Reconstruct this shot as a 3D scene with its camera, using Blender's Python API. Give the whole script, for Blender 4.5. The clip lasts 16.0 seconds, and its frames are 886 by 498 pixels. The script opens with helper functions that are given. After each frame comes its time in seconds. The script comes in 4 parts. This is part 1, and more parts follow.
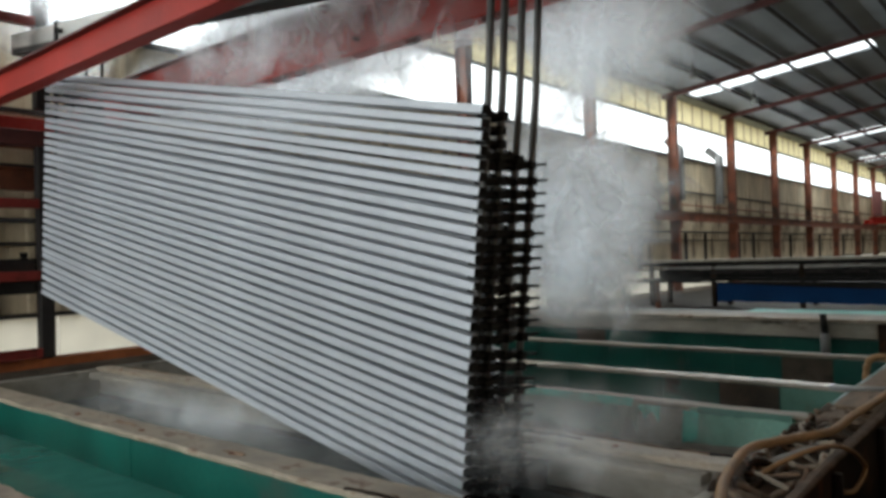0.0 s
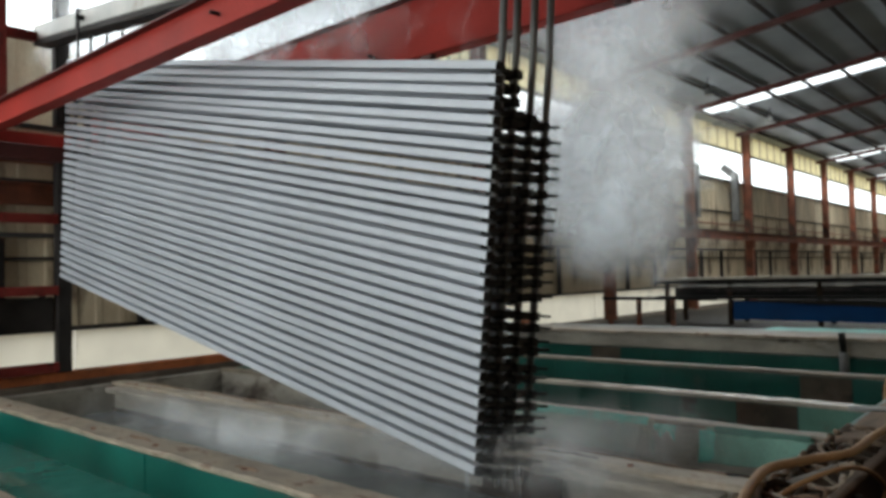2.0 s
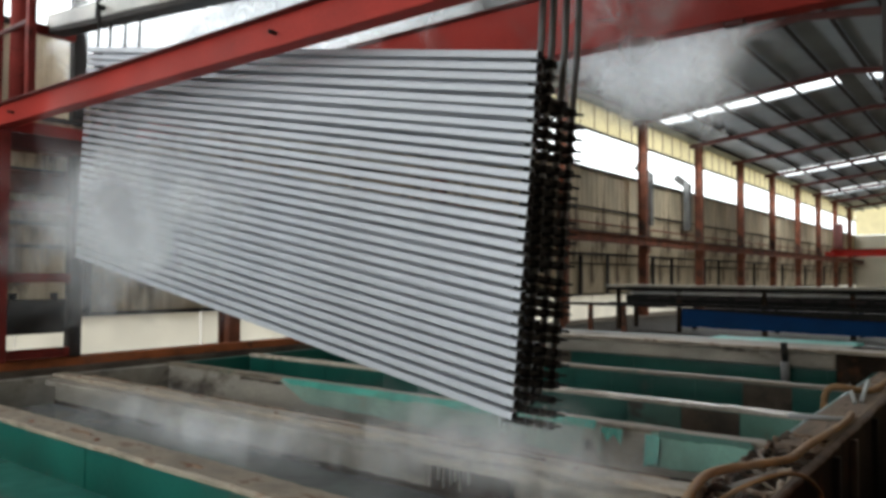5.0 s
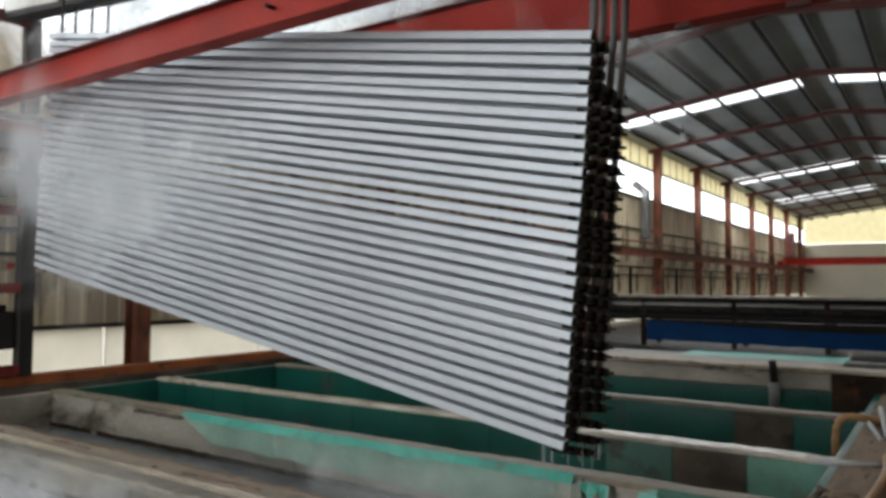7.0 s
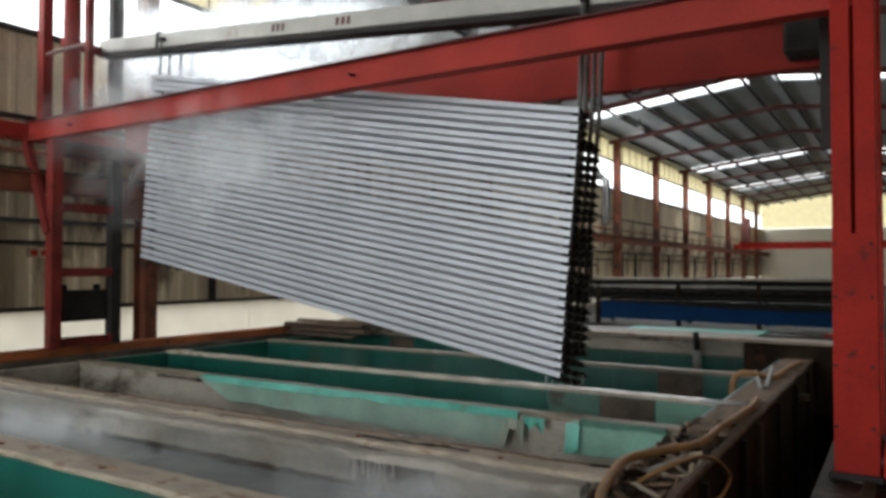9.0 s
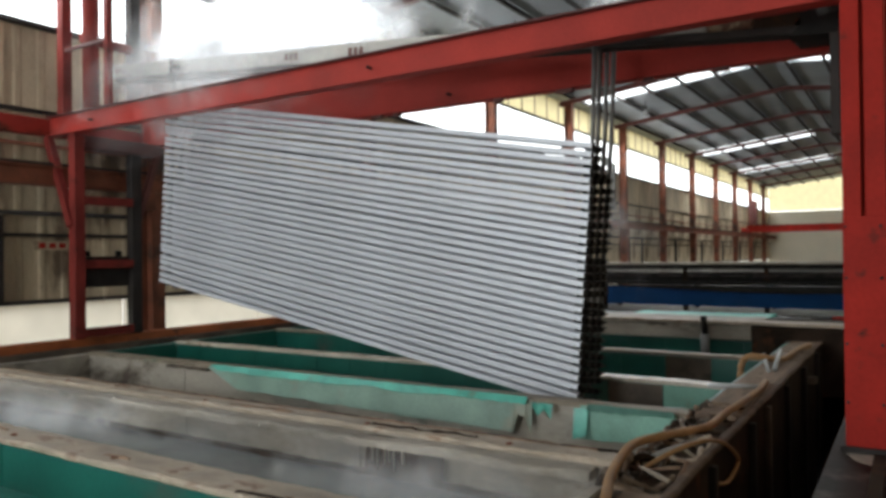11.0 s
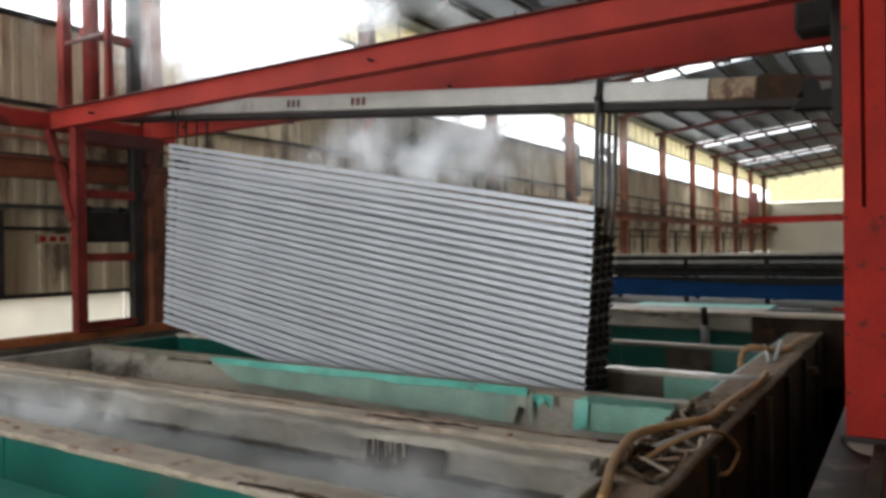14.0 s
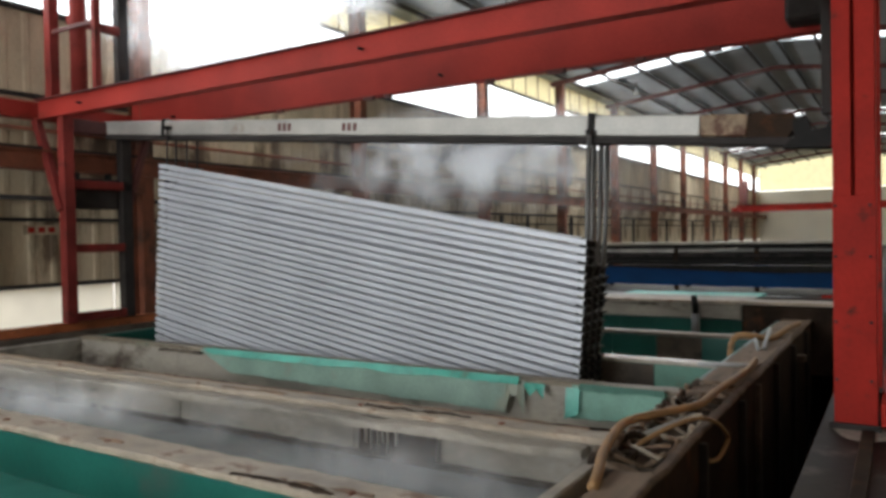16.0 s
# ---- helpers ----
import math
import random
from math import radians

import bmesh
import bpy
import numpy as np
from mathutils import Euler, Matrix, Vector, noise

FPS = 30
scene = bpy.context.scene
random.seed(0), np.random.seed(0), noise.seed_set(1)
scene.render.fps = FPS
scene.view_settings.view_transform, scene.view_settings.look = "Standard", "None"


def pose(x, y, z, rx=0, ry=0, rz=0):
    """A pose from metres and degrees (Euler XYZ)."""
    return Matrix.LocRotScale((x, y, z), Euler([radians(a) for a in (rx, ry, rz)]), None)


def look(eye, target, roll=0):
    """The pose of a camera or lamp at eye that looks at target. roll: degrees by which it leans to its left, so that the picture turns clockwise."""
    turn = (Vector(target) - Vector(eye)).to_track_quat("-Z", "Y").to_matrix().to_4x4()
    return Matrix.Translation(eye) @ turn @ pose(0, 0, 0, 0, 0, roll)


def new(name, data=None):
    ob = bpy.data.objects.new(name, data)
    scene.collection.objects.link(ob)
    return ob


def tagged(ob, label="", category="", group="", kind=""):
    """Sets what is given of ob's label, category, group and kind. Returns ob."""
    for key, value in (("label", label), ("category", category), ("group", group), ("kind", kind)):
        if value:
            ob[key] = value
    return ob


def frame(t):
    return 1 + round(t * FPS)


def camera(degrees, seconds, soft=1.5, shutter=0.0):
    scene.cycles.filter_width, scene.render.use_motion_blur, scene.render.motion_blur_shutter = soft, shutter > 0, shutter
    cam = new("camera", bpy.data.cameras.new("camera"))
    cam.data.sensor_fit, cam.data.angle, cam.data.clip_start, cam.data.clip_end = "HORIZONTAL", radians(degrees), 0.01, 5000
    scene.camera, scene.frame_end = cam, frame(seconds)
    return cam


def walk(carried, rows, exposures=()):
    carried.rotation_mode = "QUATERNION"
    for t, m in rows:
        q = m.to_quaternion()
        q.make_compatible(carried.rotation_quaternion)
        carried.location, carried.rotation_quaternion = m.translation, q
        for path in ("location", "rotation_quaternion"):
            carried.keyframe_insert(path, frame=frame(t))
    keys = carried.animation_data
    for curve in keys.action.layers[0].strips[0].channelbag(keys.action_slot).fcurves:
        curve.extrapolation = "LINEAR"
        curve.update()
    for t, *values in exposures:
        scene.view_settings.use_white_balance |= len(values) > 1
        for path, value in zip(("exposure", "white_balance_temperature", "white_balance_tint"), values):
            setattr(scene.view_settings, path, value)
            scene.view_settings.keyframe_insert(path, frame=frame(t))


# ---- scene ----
cam = camera(62.0, 16.0, soft=3.5)
EYE = (0.0, 0.0, 1.39)


def aim(yaw, pitch, roll, ahead=0.0):
    """Pose of the hand-held camera: turn in degrees, and metres stepped ahead along its heading."""
    a = radians(yaw)
    return pose(EYE[0] - ahead * math.sin(a), EYE[1] + ahead * math.cos(a), EYE[2], 90 + pitch, roll, yaw)


walk(cam, [
    (0.0, aim(40.26, 0.68, 1.76)),
    (0.5, aim(41.64, 0.56, 1.85)),
    (1.0, aim(41.06, 1.68, 1.90)),
    (1.5, aim(40.66, 1.85, 1.96)),
    (2.0, aim(41.35, 1.99, 1.52)),
    (2.5, aim(41.34, 1.71, 1.24)),
    (3.0, aim(42.51, 2.04, 1.03)),
    (3.5, aim(43.25, 1.86, 1.02)),
    (4.0, aim(42.02, 2.41, 0.93)),
    (4.5, aim(40.50, 2.45, 0.39)),
    (5.0, aim(37.88, 1.96, -0.29)),
    (5.2, aim(37.70, 1.90, -0.30)),
    (6.0, aim(36.90, 2.00, -0.20, 0.55)),
    (6.7, pose(-0.79, 1.25, 1.39, 92.6, -0.20, 34.9)),
    (7.3, pose(-0.75, 1.22, 1.39, 92.6, -0.20, 34.1)),
    (7.5, pose(-0.50, 1.00, 1.41, 91.9, -0.30, 34.6)),
    (7.6, aim(34.30, 1.70, -0.10, 0.78)),
    (7.7, aim(33.90, 1.70, 0.05, 0.38)),
    (7.9, aim(33.20, 1.75, 0.10, 0.08)),
    (8.0, aim(32.95, 1.83, 0.10)),
    (8.5, aim(32.31, 1.72, 0.16)),
    (9.0, aim(32.02, 1.45, -0.07)),
    (9.5, aim(31.82, 0.95, 0.16)),
    (10.0, aim(32.18, 0.75, 0.45)),
    (10.2, aim(32.25, 0.70, 0.50)),
    (12.5, aim(32.98, -0.02, 1.00)),
    (13.0, aim(32.96, -0.15, 0.96)),
    (13.5, aim(32.76, -0.13, 0.88)),
    (14.0, aim(32.55, -0.14, 0.88)),
    (14.5, aim(32.39, -0.48, 0.99)),
    (15.0, aim(32.33, -0.67, 1.14)),
    (15.5, aim(32.24, -0.78, 1.13)),
    (16.0, aim(31.88, -0.97, 1.09)),
], exposures=[(0.0, -0.21, 6380, 5), (3.0, -0.21, 6380, 5), (5.0, -0.13, 6430, 7), (8.3, 0.0, 6450, 8), (9.2, -0.07, 6450, 8), (10.0, 0.02, 6460, 8), (12.5, 0.14, 6500, 9), (16.0, 0.17, 6500, 10)])

# ---- light ----
world = bpy.data.worlds.new("sky")
scene.world = world
world.use_nodes = True
wn = world.node_tree
sky = wn.nodes.new("ShaderNodeTexSky")
sky.sky_type, sky.sun_disc = "NISHITA", False
sky.sun_elevation, sky.sun_rotation = radians(48), radians(200)
sky.air_density, sky.dust_density = 1.4, 4.0
cloud = wn.nodes.new("ShaderNodeMix")
cloud.data_type = "RGBA"
cloud.inputs["Factor"].default_value = 0.75
cloud.inputs["B"].default_value = (22.0, 22.4, 22.8, 1)
wn.links.new(sky.outputs[0], cloud.inputs["A"])
wn.links.new(cloud.outputs["Result"], wn.nodes["Background"].inputs["Color"])
wn.nodes["Background"].inputs["Strength"].default_value = 0.15

sun = new("sun", bpy.data.lights.new("sun", "SUN"))
sun.data.energy, sun.data.angle, sun.data.color = 1.0, radians(14), (1.0, 0.96, 0.9)
sun.matrix_world = look((0, -20, 30), (-4, 6, 0))


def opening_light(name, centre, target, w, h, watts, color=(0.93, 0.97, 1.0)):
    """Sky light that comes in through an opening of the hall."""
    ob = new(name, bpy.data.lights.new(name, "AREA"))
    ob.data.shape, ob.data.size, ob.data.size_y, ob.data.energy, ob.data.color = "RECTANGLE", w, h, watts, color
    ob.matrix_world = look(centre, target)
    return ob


opening_light("window_light", (-10.55, 26, 5.4), (-2, 26, 3.4), 70, 1.1, 1080)
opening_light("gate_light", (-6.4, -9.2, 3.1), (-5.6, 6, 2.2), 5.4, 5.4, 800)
for y in (26.4, 44.4, 56.2):
    opening_light("skylight", (-7.2, y, 7.15), (-7.2, y, 0), 5.2, 1.0, 260)
    opening_light("skylight", (-0.9, y, 7.15), (-0.9, y, 0), 5.2, 1.0, 120)

# ---- materials ----


def material(name, base, rough=0.6, metal=0.0, vary=0.25, scale=3.0, bump=0.15, fine=40.0, stain=None, stain_scale=1.2, stain_at=0.55, stretch=(1, 1, 1), spec=0.5):
    """Worn surface: base colour varied at two scales, patches of a stain colour, fine relief."""
    m = bpy.data.materials.new(name)
    m.use_nodes = True
    nt = m.node_tree
    n, l = nt.nodes, nt.links
    b = n["Principled BSDF"]
    b.inputs["Metallic"].default_value = metal
    b.inputs["Specular IOR Level"].default_value = spec
    co = n.new("ShaderNodeTexCoord")
    mp = n.new("ShaderNodeMapping")
    mp.inputs["Scale"].default_value = stretch
    l.new(co.outputs["Object"], mp.inputs["Vector"])
    big, small = n.new("ShaderNodeTexNoise"), n.new("ShaderNodeTexNoise")
    big.inputs["Scale"].default_value, big.inputs["Detail"].default_value = scale, 6
    small.inputs["Scale"].default_value, small.inputs["Detail"].default_value = fine, 4
    for t in (big, small):
        l.new(mp.outputs[0], t.inputs["Vector"])
    ramp = n.new("ShaderNodeValToRGB")
    lo, hi = [max(0, c * (1 - vary)) for c in base], [min(1, c * (1 + vary)) for c in base]
    ramp.color_ramp.elements[0].position, ramp.color_ramp.elements[1].position = 0.3, 0.7
    ramp.color_ramp.elements[0].color, ramp.color_ramp.elements[1].color = (*lo, 1), (*hi, 1)
    l.new(big.outputs["Fac"], ramp.inputs["Fac"])
    col = ramp.outputs["Color"]
    grain = n.new("ShaderNodeMix")
    grain.data_type, grain.blend_type = "RGBA", "OVERLAY"
    grain.inputs["Factor"].default_value = 0.22
    l.new(col, grain.inputs["A"])
    l.new(small.outputs["Fac"], grain.inputs["B"])
    col = grain.outputs["Result"]
    if stain:
        st = n.new("ShaderNodeTexNoise")
        st.inputs["Scale"].default_value, st.inputs["Detail"].default_value, st.inputs["Roughness"].default_value = stain_scale, 8, 0.65
        l.new(mp.outputs[0], st.inputs["Vector"])
        sr = n.new("ShaderNodeMapRange")
        sr.inputs["From Min"].default_value, sr.inputs["From Max"].default_value = stain_at, stain_at + 0.1
        l.new(st.outputs["Fac"], sr.inputs["Value"])
        mx = n.new("ShaderNodeMix")
        mx.data_type = "RGBA"
        l.new(sr.outputs[0], mx.inputs["Factor"])
        l.new(col, mx.inputs["A"])
        mx.inputs["B"].default_value = (*stain, 1)
        col = mx.outputs["Result"]
    l.new(col, b.inputs["Base Color"])
    rr = n.new("ShaderNodeMapRange")
    rr.inputs["To Min"].default_value, rr.inputs["To Max"].default_value = max(0.03, rough - 0.12), min(1, rough + 0.12)
    l.new(big.outputs["Fac"], rr.inputs["Value"])
    l.new(rr.outputs[0], b.inputs["Roughness"])
    if bump:
        bp = n.new("ShaderNodeBump")
        bp.inputs["Strength"].default_value, bp.inputs["Distance"].default_value = bump, 0.01
        l.new(small.outputs["Fac"], bp.inputs["Height"])
        l.new(bp.outputs[0], b.inputs["Normal"])
    return m


M_RED = material("red_oxide_paint", (0.37, 0.04, 0.03), 0.6, spec=0.15, vary=0.2, scale=1.5, stain=(0.12, 0.03, 0.02), stain_at=0.62)
M_DARKRED = material("darker_red_paint", (0.20, 0.03, 0.024), 0.65, spec=0.15, vary=0.3, scale=2.0, stain=(0.06, 0.02, 0.015), stain_at=0.58, stain_scale=3)
M_RED2 = material("bright_red_paint", (0.33, 0.019, 0.012), 0.6, spec=0.15, vary=0.22, scale=2.0, stain=(0.10, 0.02, 0.014), stain_at=0.59, stain_scale=5)
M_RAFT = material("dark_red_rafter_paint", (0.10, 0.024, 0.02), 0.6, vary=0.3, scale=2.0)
M_RUST = material("rusty_steel", (0.185, 0.058, 0.028), 0.8, vary=0.4, scale=3, stain=(0.05, 0.025, 0.015), stain_at=0.55)
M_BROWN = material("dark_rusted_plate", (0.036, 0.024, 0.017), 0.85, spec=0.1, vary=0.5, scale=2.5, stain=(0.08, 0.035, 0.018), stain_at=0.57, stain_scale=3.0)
M_TEAL = material("teal_bath_liquid", (0.05, 0.23, 0.19), 0.07, vary=0.2, scale=1.0, fine=6, bump=0.2)
M_DUCT = material("sooty_duct", (0.13, 0.13, 0.125), 0.5, vary=0.4, scale=3)
M_BLACK = material("black_clamp_and_tube_hollow", (0.013, 0.012, 0.011), 0.65, spec=0.2, vary=0.4, scale=6)
M_DARK = material("dark_steel", (0.032, 0.027, 0.025), 0.7, spec=0.25, vary=0.4, scale=4)
M_GREEN = material("green_lining", (0.007, 0.085, 0.064), 0.35, vary=0.3, scale=1.2, stain=(0.06, 0.075, 0.06), stain_at=0.60, stain_scale=0.8)
M_NEARGREEN = material("bright_green_lining", (0.011, 0.115, 0.088), 0.35, vary=0.3, scale=1.5, stain=(0.05, 0.10, 0.08), stain_at=0.57, stain_scale=1.2)
M_DULLRIM = material("dull_brown_rim", (0.19, 0.155, 0.11), 0.5, vary=0.35, scale=4, bump=0.4, fine=30, stain=(0.07, 0.12, 0.085), stain_at=0.58, stain_scale=2.0)
M_TURQ = material("pale_turquoise_lining", (0.205, 0.315, 0.255), 0.5, vary=0.25, scale=2.0, stain=(0.24, 0.26, 0.20), stain_at=0.54, stain_scale=1.5)
M_SCRAP = material("stained_turquoise_lining", (0.125, 0.29, 0.22), 0.5, vary=0.3, scale=2.0, stain=(0.16, 0.13, 0.085), stain_at=0.58, stain_scale=2.5)
M_OLDTEAL = material("dulled_teal_lining", (0.055, 0.14, 0.108), 0.5, vary=0.3, scale=2.0, stain=(0.05, 0.045, 0.035), stain_at=0.56, stain_scale=1.8)
M_RIM = material("scaled_rim", (0.345, 0.285, 0.215), 0.5, vary=0.35, scale=4, bump=0.5, fine=30, stain=(0.16, 0.085, 0.05), stain_at=0.57, stain_scale=4.0, stretch=(0.8, 1.2, 1.2))
# base paled to paint in window light shining off the wet rim
M_SHEEN = material("wet_pale_sheen", (0.42, 0.38, 0.31), 0.22, vary=0.3, scale=4, bump=0.4, fine=30, stain=(0.20, 0.15, 0.10), stain_at=0.60, stain_scale=3.0)
M_GRIME = material("brown_grime", (0.095, 0.072, 0.052), 0.8, vary=0.5, scale=2.5, stain=(0.04, 0.03, 0.022), stain_at=0.55)
M_ORANGE = material("orange_rusted_rail", (0.36, 0.10, 0.03), 0.75, vary=0.4, scale=3, stain=(0.08, 0.03, 0.015), stain_at=0.55, stain_scale=1.5)
M_CONC = material("stained_concrete", (0.295, 0.265, 0.22), 0.6, vary=0.45, scale=1.8, bump=0.35, fine=22, stain=(0.085, 0.062, 0.045), stain_at=0.54, stain_scale=1.3, stretch=(0.6, 1, 1.4))
M_FLOOR = material("wet_concrete_floor", (0.020, 0.016, 0.012), 0.55, spec=0.12, vary=0.6, scale=1.6, stain=(0.075, 0.064, 0.052), stain_at=0.56, stain_scale=2.6, bump=0.3, fine=14)
M_SHEET = material("yellowed_wall_sheet", (0.53, 0.44, 0.30), 0.65, vary=0.35, scale=1.0, stain=(0.15, 0.105, 0.065), stain_at=0.55, stain_scale=0.9, stretch=(1, 1, 0.3))
M_FOLD = material("turquoise_fold", (0.07, 0.36, 0.28), 0.4, vary=0.3, scale=3.0, stain=(0.10, 0.16, 0.11), stain_at=0.56, stain_scale=1.6)
M_FILM = material("turquoise_film", (0.03, 0.42, 0.34), 0.35, vary=0.25, scale=3)
M_ROOF = material("blue_grey_roof_sheet", (0.255, 0.29, 0.315), 0.5, vary=0.2, scale=0.6)
M_ALU = material("anodised_aluminium", (0.53, 0.555, 0.595), 0.45, metal=0.2, vary=0.06, scale=1.0, fine=90, bump=0.03)
M_BAREND = material("rust_stained_bar", (0.33, 0.24, 0.15), 0.65, vary=0.35, scale=4.0, stain=(0.12, 0.055, 0.03), stain_at=0.44, stain_scale=5.0)
M_BAR = material("grey_aluminium_beam", (0.43, 0.42, 0.385), 0.5, metal=0.3, vary=0.2, scale=2.0, stain=(0.25, 0.17, 0.10), stain_at=0.64)
M_BLUE = material("blue_sheet", (0.002, 0.036, 0.125), 0.65, spec=0.15, vary=0.2, scale=1.0)
M_LIQ = material("grey_bath_liquid", (0.21, 0.235, 0.24), 0.08, vary=0.3, scale=1.5, fine=8, bump=0.25)
M_HOSE = material("yellow_brown_hose", (0.30, 0.165, 0.065), 0.55, vary=0.25, scale=5)
M_WOOD = material("weathered_board", (0.115, 0.075, 0.05), 0.85, vary=0.4, scale=3, stretch=(3, 0.5, 3), stain=(0.07, 0.05, 0.035), stain_at=0.55)
M_BOARD = material("tan_weathered_board", (0.205, 0.145, 0.098), 0.85, vary=0.35, scale=3, stretch=(3, 0.5, 3), stain=(0.08, 0.055, 0.04), stain_at=0.56, stain_scale=3.0)
M_SEAM = material("brown_scale_seam", (0.20, 0.125, 0.08), 0.8, vary=0.4, scale=4)
M_CREAM = material("cream_end_wall", (0.76, 0.70, 0.56), 0.6, vary=0.08, scale=0.4)
M_GREY = material("grey_pipe", (0.36, 0.37, 0.36), 0.5, vary=0.2)


def translucent_sheet(name, col):
    """Fibreglass sheet that lets daylight through."""
    m = bpy.data.materials.new(name)
    m.use_nodes = True
    n, l = m.node_tree.nodes, m.node_tree.links
    n.clear()
    out, mix = n.new("ShaderNodeOutputMaterial"), n.new("ShaderNodeMixShader")
    d, t = n.new("ShaderNodeBsdfDiffuse"), n.new("ShaderNodeBsdfTranslucent")
    ns = n.new("ShaderNodeTexNoise")
    ns.inputs["Scale"].default_value = 2.0
    rp = n.new("ShaderNodeValToRGB")
    rp.color_ramp.elements[0].color = (*[c * 0.75 for c in col], 1)
    rp.color_ramp.elements[1].color = (*col, 1)
    co = n.new("ShaderNodeTexCoord")
    l.new(co.outputs["Object"], ns.inputs["Vector"])
    l.new(ns.outputs["Fac"], rp.inputs["Fac"])
    l.new(rp.outputs[0], d.inputs["Color"])
    l.new(rp.outputs[0], t.inputs["Color"])
    mix.inputs[0].default_value = 0.88
    l.new(d.outputs[0], mix.inputs[1])
    l.new(t.outputs[0], mix.inputs[2])
    l.new(mix.outputs[0], out.inputs[0])
    return m


M_DADO = translucent_sheet("white_translucent_board", (0.80, 0.77, 0.70))
M_FIBRE = translucent_sheet("yellow_fibreglass", (0.97, 0.91, 0.70))

M_WATER = material("running_water", (0.75, 0.78, 0.80), 0.15, vary=0.05)
M_WATER.node_tree.nodes["Principled BSDF"].inputs["Transmission Weight"].default_value = 0.55

# ---- mesh helpers ----


def part(name, bm, mat, parent=None, label=""):
    me = bpy.data.meshes.new(name)
    bm.to_mesh(me)
    bm.free()
    me.materials.append(mat)
    ob = new(name, me)
    if parent is not None:
        ob.parent = parent
    if label:
        ob["label"] = label
    return ob


def box(x0, x1, y0, y1, z0, z1, bm=None, bevel=0.0):
    b = bmesh.new()
    bmesh.ops.create_cube(b, size=1.0)
    for v in b.verts:
        v.co = Vector((x0 if v.co.x < 0 else x1, y0 if v.co.y < 0 else y1, z0 if v.co.z < 0 else z1))
    if bevel:
        bmesh.ops.bevel(b, geom=b.edges[:], offset=bevel, segments=1, affect="EDGES")
    if bm is None:
        return b
    tmp = bpy.data.meshes.new("tmp")
    b.to_mesh(tmp)
    b.free()
    bm.from_mesh(tmp)
    bpy.data.meshes.remove(tmp)
    return bm


def prism(points, y0, y1):
    """A solid of the outline points (x, z), from y0 to y1."""
    bm = bmesh.new()
    a = [bm.verts.new((x, y0, z)) for x, z in points]
    b = [bm.verts.new((x, y1, z)) for x, z in points]
    k = len(points)
    bm.faces.new(a)
    bm.faces.new(b[::-1])
    for i in range(k):
        bm.faces.new((a[i], b[i], b[(i + 1) % k], a[(i + 1) % k]))
    bmesh.ops.recalc_face_normals(bm, faces=bm.faces[:])
    return bm


def turned(bm, m):
    bmesh.ops.transform(bm, matrix=m, verts=bm.verts[:])
    return bm


def i_beam(length, height, width, web=0.012, flange=0.018):
    """An I-section along +X, its top at z = 0, centred on y = 0."""
    bm = box(0, length, -width / 2, width / 2, -flange, 0)
    box(0, length, -width / 2, width / 2, -height, -height + flange, bm)
    box(0, length, -web / 2, web / 2, -height + flange, -flange, bm)
    return bm


def between(a, b):
    """Pose whose x axis runs from a to b."""
    a, b = Vector(a), Vector(b)
    return Matrix.Translation(a) @ (b - a).to_track_quat("X", "Z").to_matrix().to_4x4()


def strut(a, b, w, h, bevel=0.006):
    n = (Vector(b) - Vector(a)).length
    return turned(box(0, n, -w / 2, w / 2, -h / 2, h / 2, None, bevel), between(a, b))


def tube(points, r, sides=8):
    """A round rod or hose along points."""
    bm = bmesh.new()
    pts = [Vector(p) for p in points]
    rings = []
    up = Vector((0.13, 0.21, 0.97))
    for i, p in enumerate(pts):
        d = (pts[min(i + 1, len(pts) - 1)] - pts[max(i - 1, 0)]).normalized()
        s = d.cross(up).normalized() if abs(d.dot(up)) < 0.99 else d.orthogonal().normalized()
        u = s.cross(d)
        rings.append([bm.verts.new(p + (s * math.cos(k * math.tau / sides) + u * math.sin(k * math.tau / sides)) * r) for k in range(sides)])
    for a, b in zip(rings, rings[1:]):
        for k in range(sides):
            bm.faces.new((a[k], a[(k + 1) % sides], b[(k + 1) % sides], b[k]))
    bm.faces.new(rings[0][::-1])
    bm.faces.new(rings[-1])
    for f in bm.faces:
        f.smooth = True
    return bm


def smooth_path(ctrl, n=6):
    """Catmull-Rom points through ctrl."""
    c = [Vector(p) for p in ctrl]
    c = [c[0] * 2 - c[1]] + c + [c[-1] * 2 - c[-2]]
    out = []
    for i in range(1, len(c) - 2):
        for k in range(n):
            t = k / n
            a, b, d, e = c[i - 1], c[i], c[i + 1], c[i + 2]
            out.append(0.5 * ((2 * b) + (d - a) * t + (2 * a - 5 * b + 4 * d - e) * t * t + (3 * b - a - 3 * d + e) * t ** 3))
    out.append(c[-2])
    return out


def thing(name, label, category, group="", at=None):
    ob = new(name)
    ob.empty_display_size = 0.2
    if at is not None:
        ob.matrix_world = at
    return tagged(ob, label, category, group)


def structure(name, bm, mat, label):
    return tagged(part(name, bm, mat), label, "", "", "structure")


# ---- hall ----
WALL_X, EAST_X, RIDGE_X = -10.8, 2.95, -3.95
EAVE, RIDGE, SOUTH, NORTH = 6.95, 7.75, -9.5, 71.0
DADO, SILL, HEAD = 0.75, 4.80, 6.05
BAYS = [1.5 + 5.78 * k for k in range(-1, 12)]


LAMPS = ((-8.3, 16.5), (-8.6, 22.3), (-8.6, 28.1))


